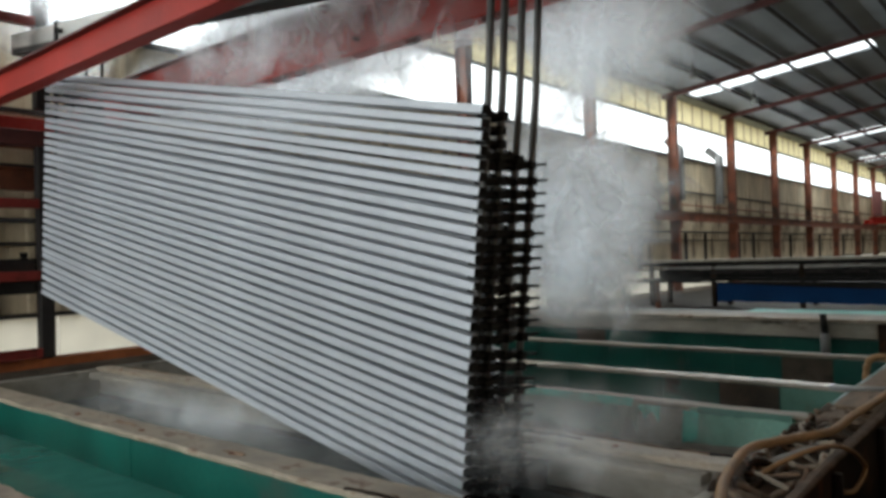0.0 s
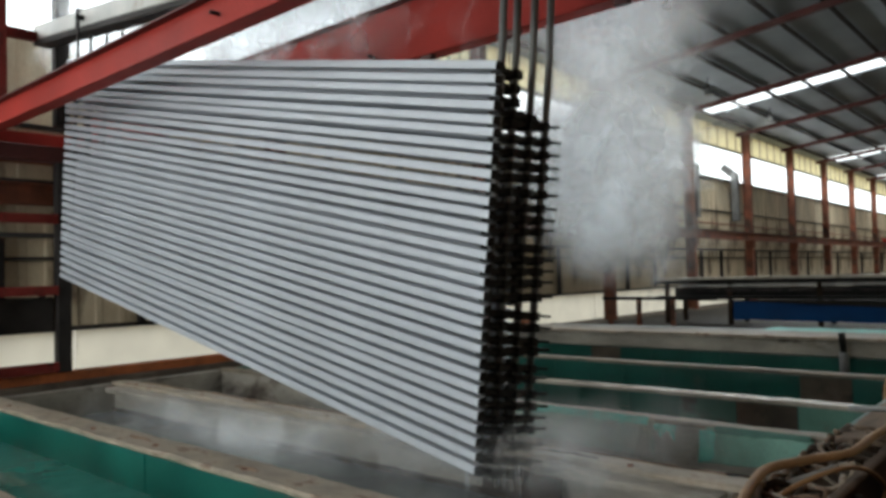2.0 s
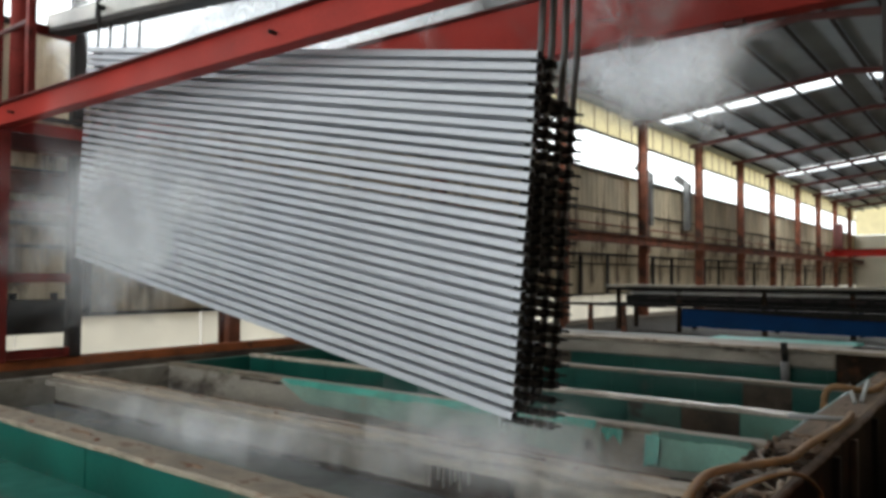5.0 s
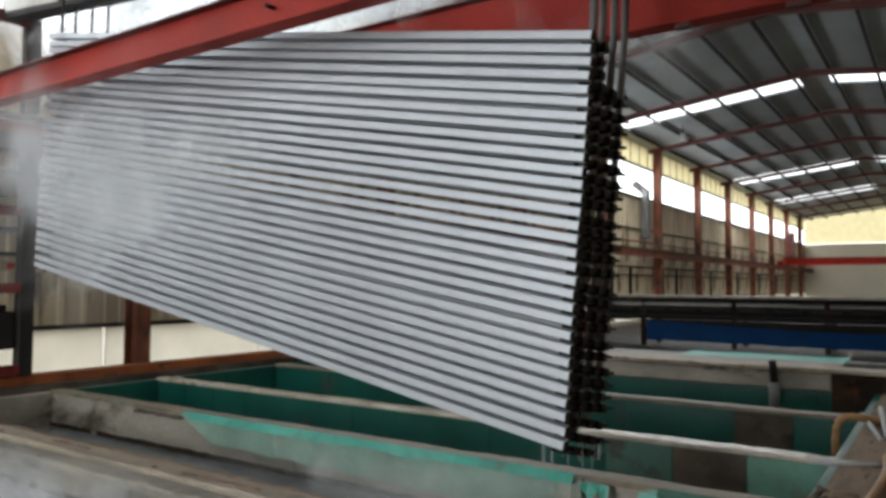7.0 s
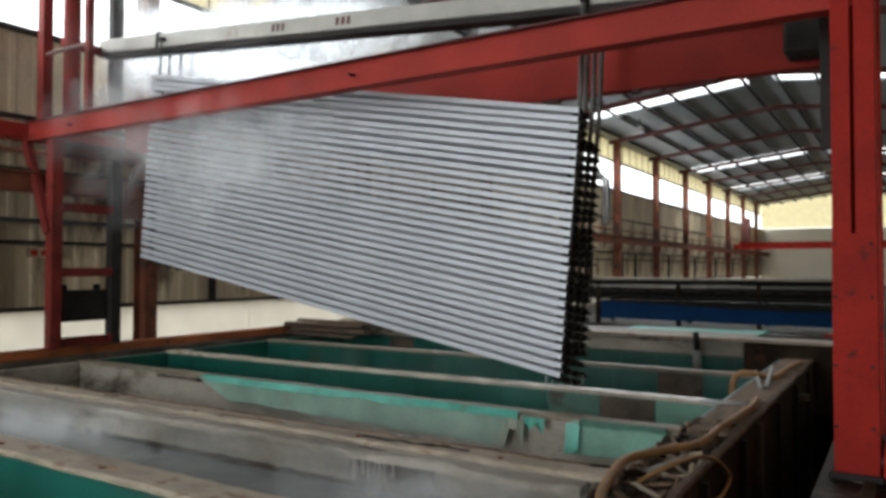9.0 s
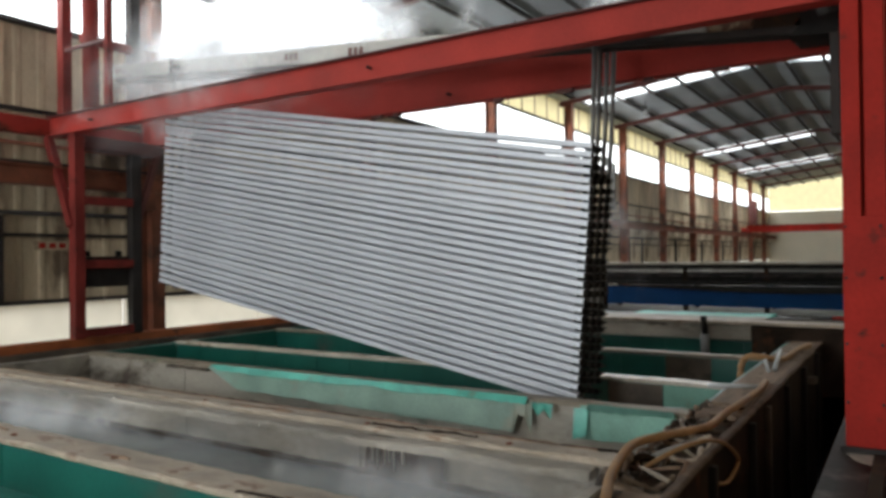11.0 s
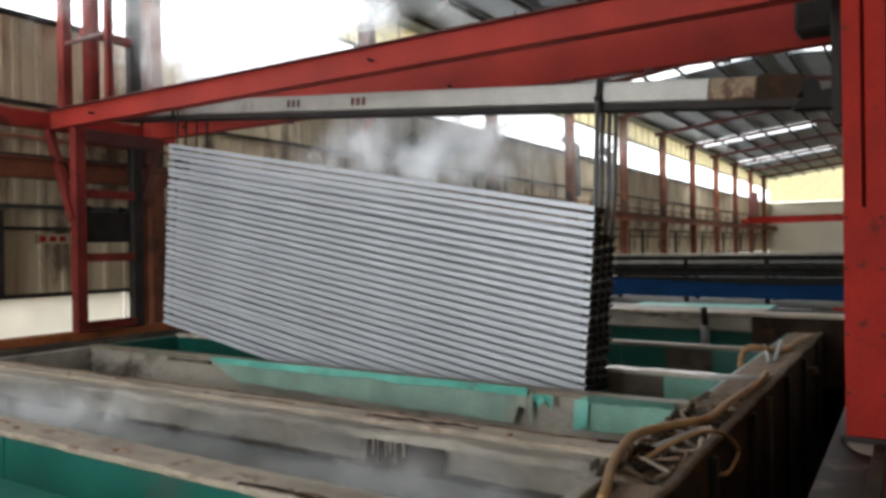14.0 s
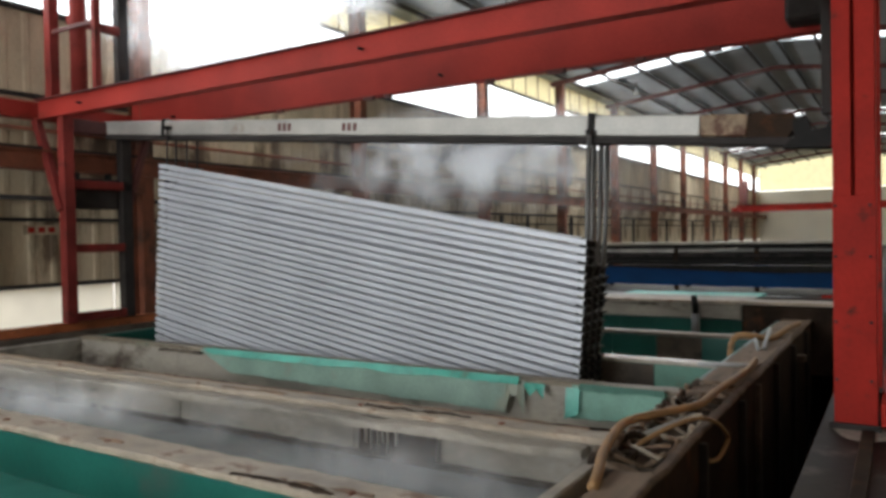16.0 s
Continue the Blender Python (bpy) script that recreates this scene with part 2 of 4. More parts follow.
def corrugated(y0, y1, z0, z1, x, depth=0.014, pitch=0.34):
    """A ribbed wall sheet facing +X, with thickness."""
    bm = bmesh.new()
    pts = []
    y = y0
    while y < y1 - 0.01:
        pts += [(x, y), (x, y + pitch * 0.62), (x + depth, y + pitch * 0.70), (x + depth, y + pitch * 0.92)]
        y += pitch
    pts.append((x, y1))
    lo = [bm.verts.new((a, b, z0)) for a, b in pts]
    hi = [bm.verts.new((a, b, z1)) for a, b in pts]
    for i in range(len(pts) - 1):
        bm.faces.new((lo[i], lo[i + 1], hi[i + 1], hi[i]))
    box(x - 0.015, x - 0.004, y0, y1, z0, z1, bm)
    return bm


def build_hall():
    floor = structure("floor", box(-0.50, EAST_X, SOUTH, NORTH, -0.3, 0.0), M_FLOOR, "wet dark concrete walkway floor beside the tanks")
    structure("ground", box(-300, 300, -300, 300, -3.2, -3.0), M_CONC, "concrete ground beneath the hall")
    structure("pavement", box(WALL_X, -9.75, SOUTH, NORTH, -0.3, 0.0), M_GRIME, "grimy concrete strip along the window wall")
    structure("floor_far", box(-9.75, -0.5, 12.7, NORTH, -0.3, -0.01), M_FLOOR, "dark concrete hall floor beyond the tanks")
    structure("floor_near", box(-9.75, -0.5, SOUTH, 1.15, -0.3, 0.0), M_FLOOR, "dark concrete hall floor before the tanks")
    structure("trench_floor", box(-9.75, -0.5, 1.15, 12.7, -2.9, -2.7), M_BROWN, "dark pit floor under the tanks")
    # pit sides added to stop sky light leaking in below the floor
    structure("trench_wall_east", box(-0.50, -0.35, 1.0, 12.85, -2.9, -0.303), M_BROWN, "added dark pit side that shuts out sky light")
    structure("trench_wall_west", box(-9.9, -9.75, 1.0, 12.85, -2.9, -0.303), M_BROWN, "added dark pit side that shuts out sky light")
    structure("trench_wall_south", box(-9.75, -0.5, 1.0, 1.15, -2.9, -0.303), M_BROWN, "added dark pit end that shuts out sky light")
    structure("trench_wall_north", box(-9.75, -0.5, 12.7, 12.85, -2.9, -0.303), M_BROWN, "added dark pit end that shuts out sky light")
    w = structure("wall_west", box(WALL_X - 0.14, WALL_X - 0.02, SOUTH, NORTH, DADO + 0.005, SILL), M_SHEET, "dirty yellowed corrugated wall sheeting")
    pane = box(-0.012, 0.0, 0.008, 0.972, HEAD + 0.04, EAVE)
    me = bpy.data.meshes.new("eave_panel")
    pane.to_mesh(me)
    pane.free()
    me.materials.append(M_FIBRE)
    for k in range(int((NORTH - SOUTH) / 0.98)):
        ob = new("eave_panel", me)
        ob.parent = w
        ob.matrix_local = pose(WALL_X + 0.004 * (k % 2), SOUTH + k * 0.98, 0)
    batten = box(0.012, 0.032, -0.02, 0.02, HEAD + 0.04, EAVE)
    me = bpy.data.meshes.new("eave_batten")
    batten.to_mesh(me)
    batten.free()
    me.materials.append(M_SEAM)
    for k in range(int((NORTH - SOUTH) / 0.98)):
        ob = new("eave_batten", me)
        ob.parent = w
        ob.matrix_local = pose(WALL_X, SOUTH + k * 0.98 - 0.01, 0)
    sheet = corrugated(0.004, 1.936, DADO, SILL, 0.0)
    me = bpy.data.meshes.new("wall_sheet")
    sheet.to_mesh(me)
    sheet.free()
    me.materials.append(M_SHEET)
    for a in BAYS[:-1]:
        for k in range(3):
            ob = new("wall_sheet", me)
            ob.parent = w
            ob.matrix_local = pose(WALL_X + 0.003 * (k % 2), a + k * 1.9267, 0)
        part("dado_board", box(WALL_X - 0.01, WALL_X + 0.01, a + 0.02, a + 2.87, 0.0, DADO), M_DADO, w, "white lower wall board")
        part("dado_board", box(WALL_X - 0.01, WALL_X + 0.01, a + 2.89, a + 5.76, 0.0, DADO), M_DADO, w, "white lower wall board")
    for a, b in ((SOUTH, BAYS[0]), (BAYS[-1], NORTH)):
        part("dado_board", box(WALL_X - 0.01, WALL_X + 0.01, a + 0.02, b - 0.02, 0.0, DADO), M_DADO, w, "white lower wall board")
    for z, d, h in ((DADO + 0.03, 0.05, 0.06), (SILL, 0.10, 0.07), (HEAD, 0.10, 0.06), (1.75, 0.06, 0.05), (3.55, 0.06, 0.06)):
        part("girt", box(WALL_X + 0.035, WALL_X + 0.035 + d, SOUTH, NORTH, z - h / 2, z + h / 2), M_DARK, w, "dark steel wall girt")
    for a, b in zip(BAYS, BAYS[1:]):
        for k in (0.33, 0.66):
            y = a + (b - a) * k
            part("wall_post", box(WALL_X + 0.05, WALL_X + 0.13, y - 0.05, y + 0.05, DADO + 0.06, 2.02), M_DARK, w)
    part("wall_pipe", tube([(WALL_X + 0.17, SOUTH, 2.06), (WALL_X + 0.17, NORTH, 2.06)], 0.035, 8), M_DARK, w, "dark pipe along the wall")
    part("wall_pipe", tube([(WALL_X + 0.17, SOUTH, 3.05), (WALL_X + 0.17, NORTH, 3.05)], 0.03, 8), M_RUST, w)
    e = structure("wall_east", corrugated(SOUTH, NORTH, 0, EAVE, EAST_X), M_SHEET, "yellowed corrugated wall sheeting on the far aisle")
    nw = structure("wall_north", box(WALL_X - 0.4, EAST_X, NORTH, NORTH + 0.2, 0, 4.85), M_CREAM, "cream lower end wall of the hall")
    part("end_panel", prism([(WALL_X, 4.9), (EAST_X, 4.9), (EAST_X, EAVE), (RIDGE_X, RIDGE), (WALL_X, EAVE)], NORTH, NORTH + 0.012), M_FIBRE, nw, "translucent yellow upper end wall")
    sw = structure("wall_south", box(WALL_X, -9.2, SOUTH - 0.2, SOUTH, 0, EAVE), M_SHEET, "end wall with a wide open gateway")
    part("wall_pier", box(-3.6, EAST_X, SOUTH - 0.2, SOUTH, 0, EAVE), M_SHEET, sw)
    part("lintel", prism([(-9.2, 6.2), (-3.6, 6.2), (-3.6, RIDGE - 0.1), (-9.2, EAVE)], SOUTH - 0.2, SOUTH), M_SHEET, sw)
    # roof with skylight strips
    strips = [(8.3, 9.4), (25.2, 26.95), (42.7, 44.95), (54.3, 56.9)]
    bm = bmesh.new()
    edges = [SOUTH] + [v for s in strips for v in s] + [NORTH]
    for y0, y1 in zip(edges[0::2], edges[1::2]):
        for xa, za, xb, zb in ((WALL_X - 0.3, EAVE - 0.03, RIDGE_X, RIDGE), (RIDGE_X, RIDGE, EAST_X + 0.3, EAVE - 0.03)):
            vs = [bm.verts.new(c) for c in ((xa, y0, za), (xb, y0, zb), (xb, y1, zb), (xa, y1, za))]
            vs += [bm.verts.new((v.co.x, v.co.y, v.co.z + 0.06)) for v in vs]
            for q in ((0, 1, 2, 3), (7, 6, 5, 4), (0, 4, 5, 1), (1, 5, 6, 2), (2, 6, 7, 3), (3, 7, 4, 0)):
                bm.faces.new([vs[i] for i in q])
    for y0, y1 in strips:
        for xa, za, xb, zb in ((RIDGE_X - 0.45, RIDGE - 0.052, RIDGE_X, RIDGE), (RIDGE_X, RIDGE, RIDGE_X + 0.35, RIDGE - 0.04), (WALL_X - 0.3, EAVE - 0.03, WALL_X + 0.5, EAVE + 0.06), (EAST_X - 0.5, EAVE + 0.06, EAST_X + 0.3, EAVE - 0.03)):
            vs = [bm.verts.new(c) for c in ((xa, y0, za), (xb, y0, zb), (xb, y1, zb), (xa, y1, za))]
            vs += [bm.verts.new((v.co.x, v.co.y, v.co.z + 0.06)) for v in vs]
            for q in ((0, 1, 2, 3), (7, 6, 5, 4), (0, 4, 5, 1), (1, 5, 6, 2), (2, 6, 7, 3), (3, 7, 4, 0)):
                bm.faces.new([vs[i] for i in q])
    roof = structure("ceiling", bm, M_ROOF, "blue-grey sheet roof with daylight strips")
    for k in range(6):
        f = (k + 0.55) / 6
        for xa, za, xb, zb in ((WALL_X, EAVE, RIDGE_X, RIDGE), (EAST_X, EAVE, RIDGE_X, RIDGE)):
            x, z = xa + (xb - xa) * f, za + (zb - za) * f
            part("purlin", box(x - 0.035, x + 0.035, SOUTH, NORTH, z - 0.135, z - 0.035), M_DARK, roof)
    for y in BAYS:
        r = thing("roof_frame", "red-brown steel portal frame with rafters and wall column", "roof frame", "roof frames along the hall", pose(0, y + (0.2 if abs(y - 7.28) < 0.1 else 0), 0))
        for xa, xb in ((WALL_X + 0.18, RIDGE_X), (EAST_X - 0.18, RIDGE_X)):
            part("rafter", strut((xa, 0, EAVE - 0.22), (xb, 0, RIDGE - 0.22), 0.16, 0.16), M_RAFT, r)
        for x, s in ((WALL_X + 0.06, 1), (EAST_X - 0.06, -1)):
            c = turned(i_beam(EAVE - 0.2, 0.30, 0.22), pose(x + (0.30 if s > 0 else 0), 0, 0) @ pose(0, 0, 0, 0, -90, 0))
            part("column", c, M_RUST, r)
    # crane rail on the wall columns
    rail = thing("crane_rail", "rusty steel crane runway beam along the window wall", "crane rail")
    part("web", box(WALL_X + 0.613, WALL_X + 0.627, SOUTH, NORTH, 2.44, 2.68), M_RUST, rail)
    part("top_flange", box(WALL_X + 0.52, WALL_X + 0.72, SOUTH, NORTH, 2.68, 2.70), M_RUST, rail)
    part("bottom_flange", box(WALL_X + 0.52, WALL_X + 0.72, SOUTH, NORTH, 2.42, 2.44), M_RUST, rail)
    part("rail", box(WALL_X + 0.59, WALL_X + 0.65, SOUTH, NORTH, 2.70, 2.75), M_DARK, rail)
    for y in BAYS[1:]:
        part("bracket", box(WALL_X + 0.36, WALL_X + 0.72, y - 0.1, y + 0.1, 2.15, 2.42), M_RUST, rail)
    crane = thing("overhead_crane", "red overhead crane girder across the far hall", "crane", "", pose(0, 57, 0))
    part("girder", turned(i_beam(12.2, 0.5, 0.3), pose(WALL_X + 0.6, 0, 3.25)), M_RED2, crane)
    part("end_carriage", box(WALL_X + 0.45, WALL_X + 0.8, -1.2, 1.2, 2.756, 3.05, None, 0.02), M_RED2, crane)
    part("hoist_cabin", box(WALL_X + 0.9, WALL_X + 1.35, -0.5, 0.4, 3.3, 5.0, None, 0.03), M_RAFT, crane)
    for y in (25.75, 29.7):
        d = thing("wall_duct", "dark sheet-metal duct rising out of the window", "duct", "ducts on the window wall", pose(0, y, 0))
        part("riser", box(WALL_X + 0.14, WALL_X + 0.40, -0.14, 0.14, 3.2, 5.1, None, 0.02), M_DUCT, d)
        part("elbow", strut((WALL_X + 0.27, 0, 5.02), (WALL_X - 0.2, 0, 5.42), 0.27, 0.26, 0.02), M_DUCT, d)

    sg = thing("wall_sign", "small pale sign with faded red bars on the wall sheeting", "sign", "", pose(WALL_X + 0.04, 6.10, 1.60))
    part("board", box(0, 0.012, -0.27, 0.27, -0.07, 0.07, None, 0.003), M_SHEET, sg)
    for k in range(3):
        part("bar", box(0.0125, 0.015, -0.20 + 0.15 * k, -0.10 + 0.15 * k, -0.04, 0.04), M_RED2, sg, "faded red bar")
    for x, y in LAMPS:
        lamp = thing("high_bay_lamp", "small unlit grey high-bay lamp hung under the roof", "ceiling lamp", "high-bay lamps", pose(x, y, 6.78))
        part("rod", tube([(0, 0, 0.20), (0, 0, 0.62)], 0.015, 6), M_DARK, lamp)
        shade = bmesh.new()
        bmesh.ops.create_cone(shade, cap_ends=True, segments=16, radius1=0.15, radius2=0.06, depth=0.24)
        part("shade", shade, M_DUCT, lamp)
        part("gear_box", box(-0.06, 0.06, -0.06, 0.06, 0.122, 0.22, None, 0.01), M_DARK, lamp)


build_hall()

# ---- tanks ----
RIM = 0.15
TANK_W, TANK_E = -9.3, -1.50


def ragged_sheet(x0, x1, top, low, y, holes, seed, slant=0.0):
    """A torn hanging sheet, its lower edge uneven, with stretches torn out."""
    rnd = random.Random(seed)
    bm = bmesh.new()
    n = max(3, int((x1 - x0) / 0.06))
    cols = []
    for i in range(n + 1):
        x = x0 + (x1 - x0) * i / n
        f = i / n
        z = low[0] + (low[1] - low[0]) * f + 0.02 * noise.noise((x * 2.1, seed, 0)) + rnd.uniform(-0.006, 0.006)
        for a, b, depth in holes:
            if a < x < b:
                z = max(z, top - depth * (1 + 0.5 * noise.noise((x * 9, 3, seed))))
        if slant and x < x0 + slant:
            z = top + (z - top) * ((x - x0) / slant)
        cols.append((x, min(z, top - 0.012), y + 0.012 * noise.noise((x * 1.3, 7, seed))))
    for (xa, za, ya), (xb, zb, yb) in zip(cols, cols[1:]):
        vs = [bm.verts.new(c) for c in ((xa, ya, top), (xa, ya - 0.04, za), (xb, yb - 0.04, zb), (xb, yb, top))]
        ws = [bm.verts.new((v.co.x, v.co.y + 0.008, v.co.z)) for v in vs]
        for q in ((vs[0], vs[1], vs[2], vs[3]), (ws[3], ws[2], ws[1], ws[0]), (vs[1], ws[1], ws[2], vs[2])):
            bm.faces.new(q)
    bmesh.ops.remove_doubles(bm, verts=bm.verts[:], dist=0.0005)
    return bm


def crusted_rim(x0, x1, y0, y1, z0, z1, seed, amp=1.5):
    """A long rim cap with an uneven, scaled edge."""
    bm = bmesh.new()
    n = 150
    rings = []
    for i in range(n + 1):
        x = x0 + (x1 - x0) * i / n
        a, b, c = (amp * (0.012 * noise.noise((x * 1.7, seed, k)) + 0.009 * noise.noise((x * 8, seed, k))) for k in (0, 5, 9))
        rings.append([bm.verts.new(p) for p in ((x, y0 + a, z0), (x, y0 + a, z1 - 0.012 + c * 0.4), (x, y0 + a + 0.014, z1 + c * 0.5), (x, y1 + b - 0.014, z1 + c * 0.4), (x, y1 + b, z1 - 0.012), (x, y1 + b, z0))])
    for p, q in zip(rings, rings[1:]):
        for k in range(6):
            bm.faces.new((p[k], p[(k + 1) % 6], q[(k + 1) % 6], q[k]))
    bm.faces.new(rings[0])
    bm.faces.new(rings[-1][::-1])
    bmesh.ops.recalc_face_normals(bm, faces=bm.faces[:])
    return bm


WALLS = [(1.40, 1.60), (2.70, 2.94), (4.26, 4.42), (5.78, 5.93), (7.16, 7.31), (9.20, 9.36), (11.2, 11.35)]


FLAKES = ((-3.05, -2.35, 2.72, 0.018, M_BROWN), (-2.75, -2.15, 2.78, 0.014, M_SEAM), (-4.35, -4.10, 2.80, 0.02, M_SEAM), (-5.9, -5.6, 2.83, 0.02, M_SEAM),
          (-4.9, -4.2, 4.31, 0.015, M_SEAM), (-3.4, -2.5, 4.33, 0.02, M_BROWN), (-6.6, -6.1, 4.36, 0.015, M_SEAM))


def build_tanks():
    names = ["green-lined bath tank filled with teal liquid, rim crusted", "grey bath tank with dark steaming liquid", "stained grey bath tank with a brown ledge",
             "bath tank lined with green sheet", "deep green lined bath tank", "dark green lined bath tank"]
    rnd = random.Random(11)
    for i, (a, b) in enumerate(zip(WALLS, WALLS[1:])):
        t = thing("tank", names[i], "tank", "row of bath tanks")
        inner = [M_NEARGREEN, M_CONC, M_CONC, M_GREEN, M_GREEN, M_GREEN][i]
        y0 = a[1] if i else a[0]
        part("back_wall", box(TANK_W, TANK_E, b[0], b[1], -2.6, RIM - 0.04), inner, t)
        if i < 5:
            part("rim", crusted_rim(TANK_W - 0.05, TANK_E + 0.04, b[0] - 0.02, b[1] + 0.02, RIM - 0.036, RIM, i), [M_RIM, M_RIM, M_DULLRIM, M_SHEEN, M_DULLRIM][i], t, "rim crusted with brown scale")
        part("end_wall", box(TANK_W - 0.1, TANK_W, y0 + 0.003, b[0] - 0.003, -2.6, RIM - 0.02, None, 0.01), inner, t)
        part("end_wall", box(TANK_E, TANK_E + 0.08, y0 + 0.003, b[0] - 0.003, -2.6, RIM - 0.02, None, 0.01), inner, t)
        part("liquid", box(TANK_W + 0.003, TANK_E - 0.003, a[1] + 0.003, b[0] - 0.003, -1.2, [-0.19, -0.21, -0.25, -0.42, -0.42, -0.35][i]), M_TEAL if i == 0 else M_LIQ, t, "grey steaming bath liquid")
        if i < 2:
            for k in range(5):
                x = TANK_W + 0.9 + k * 1.5 + rnd.uniform(-0.5, 0.5)
                part("bolt", turned(box(-0.018, 0.024, -0.012, 0.012, 0, 0.014, None, 0.005), pose(x, (b[0] + b[1]) / 2 - 0.05, RIM - 0.002, 0, 0, rnd.uniform(0, 90))), M_RUST, t)
        level = [-0.19, -0.21, -0.25, -0.42, -0.42, -0.35][i]
        if i:
            part("scum_line", crusted_rim(TANK_W + 0.01, TANK_E - 0.01, b[0] - 0.022, b[0] - 0.010, level - 0.05, level + 0.045, 70 + i, 2.2), M_BROWN, t, "dark scum line above the liquid")
        # lining panels with slightly proud edges
        n = [2, 4, 4, 14, 14, 14][i]
        for k in range(n):
            xa = TANK_W + (TANK_E - TANK_W) * k / n
            xb = TANK_W + (TANK_E - TANK_W) * (k + 1) / n
            mat = inner
            if i == 3 and k >= 9:
                mat = [M_GREEN, M_GREEN, M_OLDTEAL, M_GRIME, M_SCRAP][k - 9]
            elif i == 4 and k == 12 or i == 5 and k in (2, 5):
                mat = M_GRIME
            part("lining_panel", box(xa + 0.006, xb - 0.006, b[0] - 0.009, b[0] - 0.001, -1.3, RIM - 0.045), mat if i else inner, t)
    f = thing("front_wall", "crusted front wall of the first tank", "tank wall")
    part("wall", box(TANK_W, TANK_E, WALLS[0][0], WALLS[0][1] - 0.003, -2.6, RIM - 0.04), M_GREEN, f)
    part("rim", crusted_rim(TANK_W, TANK_E, WALLS[0][0] - 0.02, WALLS[0][1] + 0.02, RIM - 0.036, RIM, 31), M_RIM, f)
    lin = tagged(part("torn_lining", ragged_sheet(-6.85, -2.76, RIM - 0.01, (-0.07, -0.15), 5.725, [(-2.93, -2.76, 0.12)], 2, 0.5), M_TURQ), "torn pale turquoise lining hanging over the tank rim", "tank lining")
    part("fold", ragged_sheet(-6.78, -2.80, RIM + 0.022, (RIM - 0.045, RIM - 0.035), 5.702, [], 5, 0.15), M_FOLD, lin, "brighter folded edge of the lining")
    part("fold_flap", ragged_sheet(-2.74, -2.56, RIM - 0.02, (0.03, 0.01), 5.69, [(-2.63, -2.60, 0.05)], 6, 0.06), M_FOLD, lin, "bright torn flap")
    last = tagged(part("torn_lining", ragged_sheet(-2.33, -1.55, RIM - 0.01, (-0.13, -0.09), 5.725, [(-2.33, -2.27, 0.13)], 12), M_SCRAP), "stained turquoise lining scrap beside the torn gap", "tank lining")
    part("fold_flap", ragged_sheet(-2.37, -2.25, RIM - 0.03, (-0.13, -0.08), 5.69, [(-2.37, -2.33, 0.06), (-2.31, -2.29, 0.12)], 9), M_FOLD, last, "bright torn edge")
    part("fold", ragged_sheet(-2.25, -1.56, RIM + 0.012, (RIM - 0.035, RIM - 0.03), 5.702, [], 15), M_OLDTEAL, last, "dull folded edge of the lining")
    tagged(part("scale_lip", crusted_rim(-7.6, -6.87, 5.695, 5.755, 0.085, 0.112, 17, 4.0), M_GRIME), "dark broken lip of scale on the tank wall", "scale")
    seam = tagged(part("rust_seam", crusted_rim(-9.0, -1.7, 4.44, 4.475, 0.10, 0.153, 23, 2.5), M_SEAM), "rust-brown seam along the tank rim", "seam")
    ledge = tagged(part("brown_ledge", crusted_rim(-9.2, -1.62, 4.09, 4.24, 0.05, 0.105, 21, 3.0), M_CONC), "brown crusted ledge along the tank wall", "ledge")
    patch = tagged(part("dark_patch", ragged_sheet(-3.36, -2.70, 0.10, (-0.15, -0.17), 4.22, [], 8), M_BROWN), "dark brown plate hung on the tank wall", "plate")
    rnd = random.Random(13)
    for k in range(6):
        x = -3.28 + 0.05 * k + rnd.uniform(-0.015, 0.015)
        part("drip", box(x, x + rnd.uniform(0.008, 0.02), 4.165, 4.185, rnd.uniform(-0.14, -0.05), rnd.uniform(0.0, 0.08), None, 0.002), M_CONC, patch, "pale dried drip")
    rnd = random.Random(19)
    for x0, x1, y, wide, mat in FLAKES:
        flake = tagged(part("scale_flake", crusted_rim(x0, x1, y - wide, y + wide, RIM + 0.001, RIM + 0.010, rnd.randint(100, 200), 3.0), mat), "thin flaking strip of brown scale on the tank rim", "scale", "scale flakes on the rims")
    raised = thing("raised_tank", "grey raised tank with a pale concrete edge", "tank")
    part("front", box(-9.3, -1.95, 11.14, 12.6, 0.12, 0.34, None, 0.015), M_CONC, raised)
    part("edge", crusted_rim(-9.35, -0.75, 11.12, 11.5, 0.345, 0.39, 44), M_RIM, raised, "pale crusted edge")
    part("rusty_end", box(-1.947, -0.75, 11.16, 12.6, -0.6, 0.34, None, 0.015), M_BROWN, raised, "dark rusted steel end")
    v = thing("valve_post", "dark valve spindle on a grey pipe stub", "valve")
    part("pipe", tube([(-2.56, 11.05, -0.3), (-2.56, 11.05, 0.20)], 0.065, 12), M_DUCT, v)
    part("spindle", tube([(-2.56, 11.05, 0.20), (-2.58, 11.05, 0.46)], 0.045, 10), M_BLACK, v)


build_tanks()


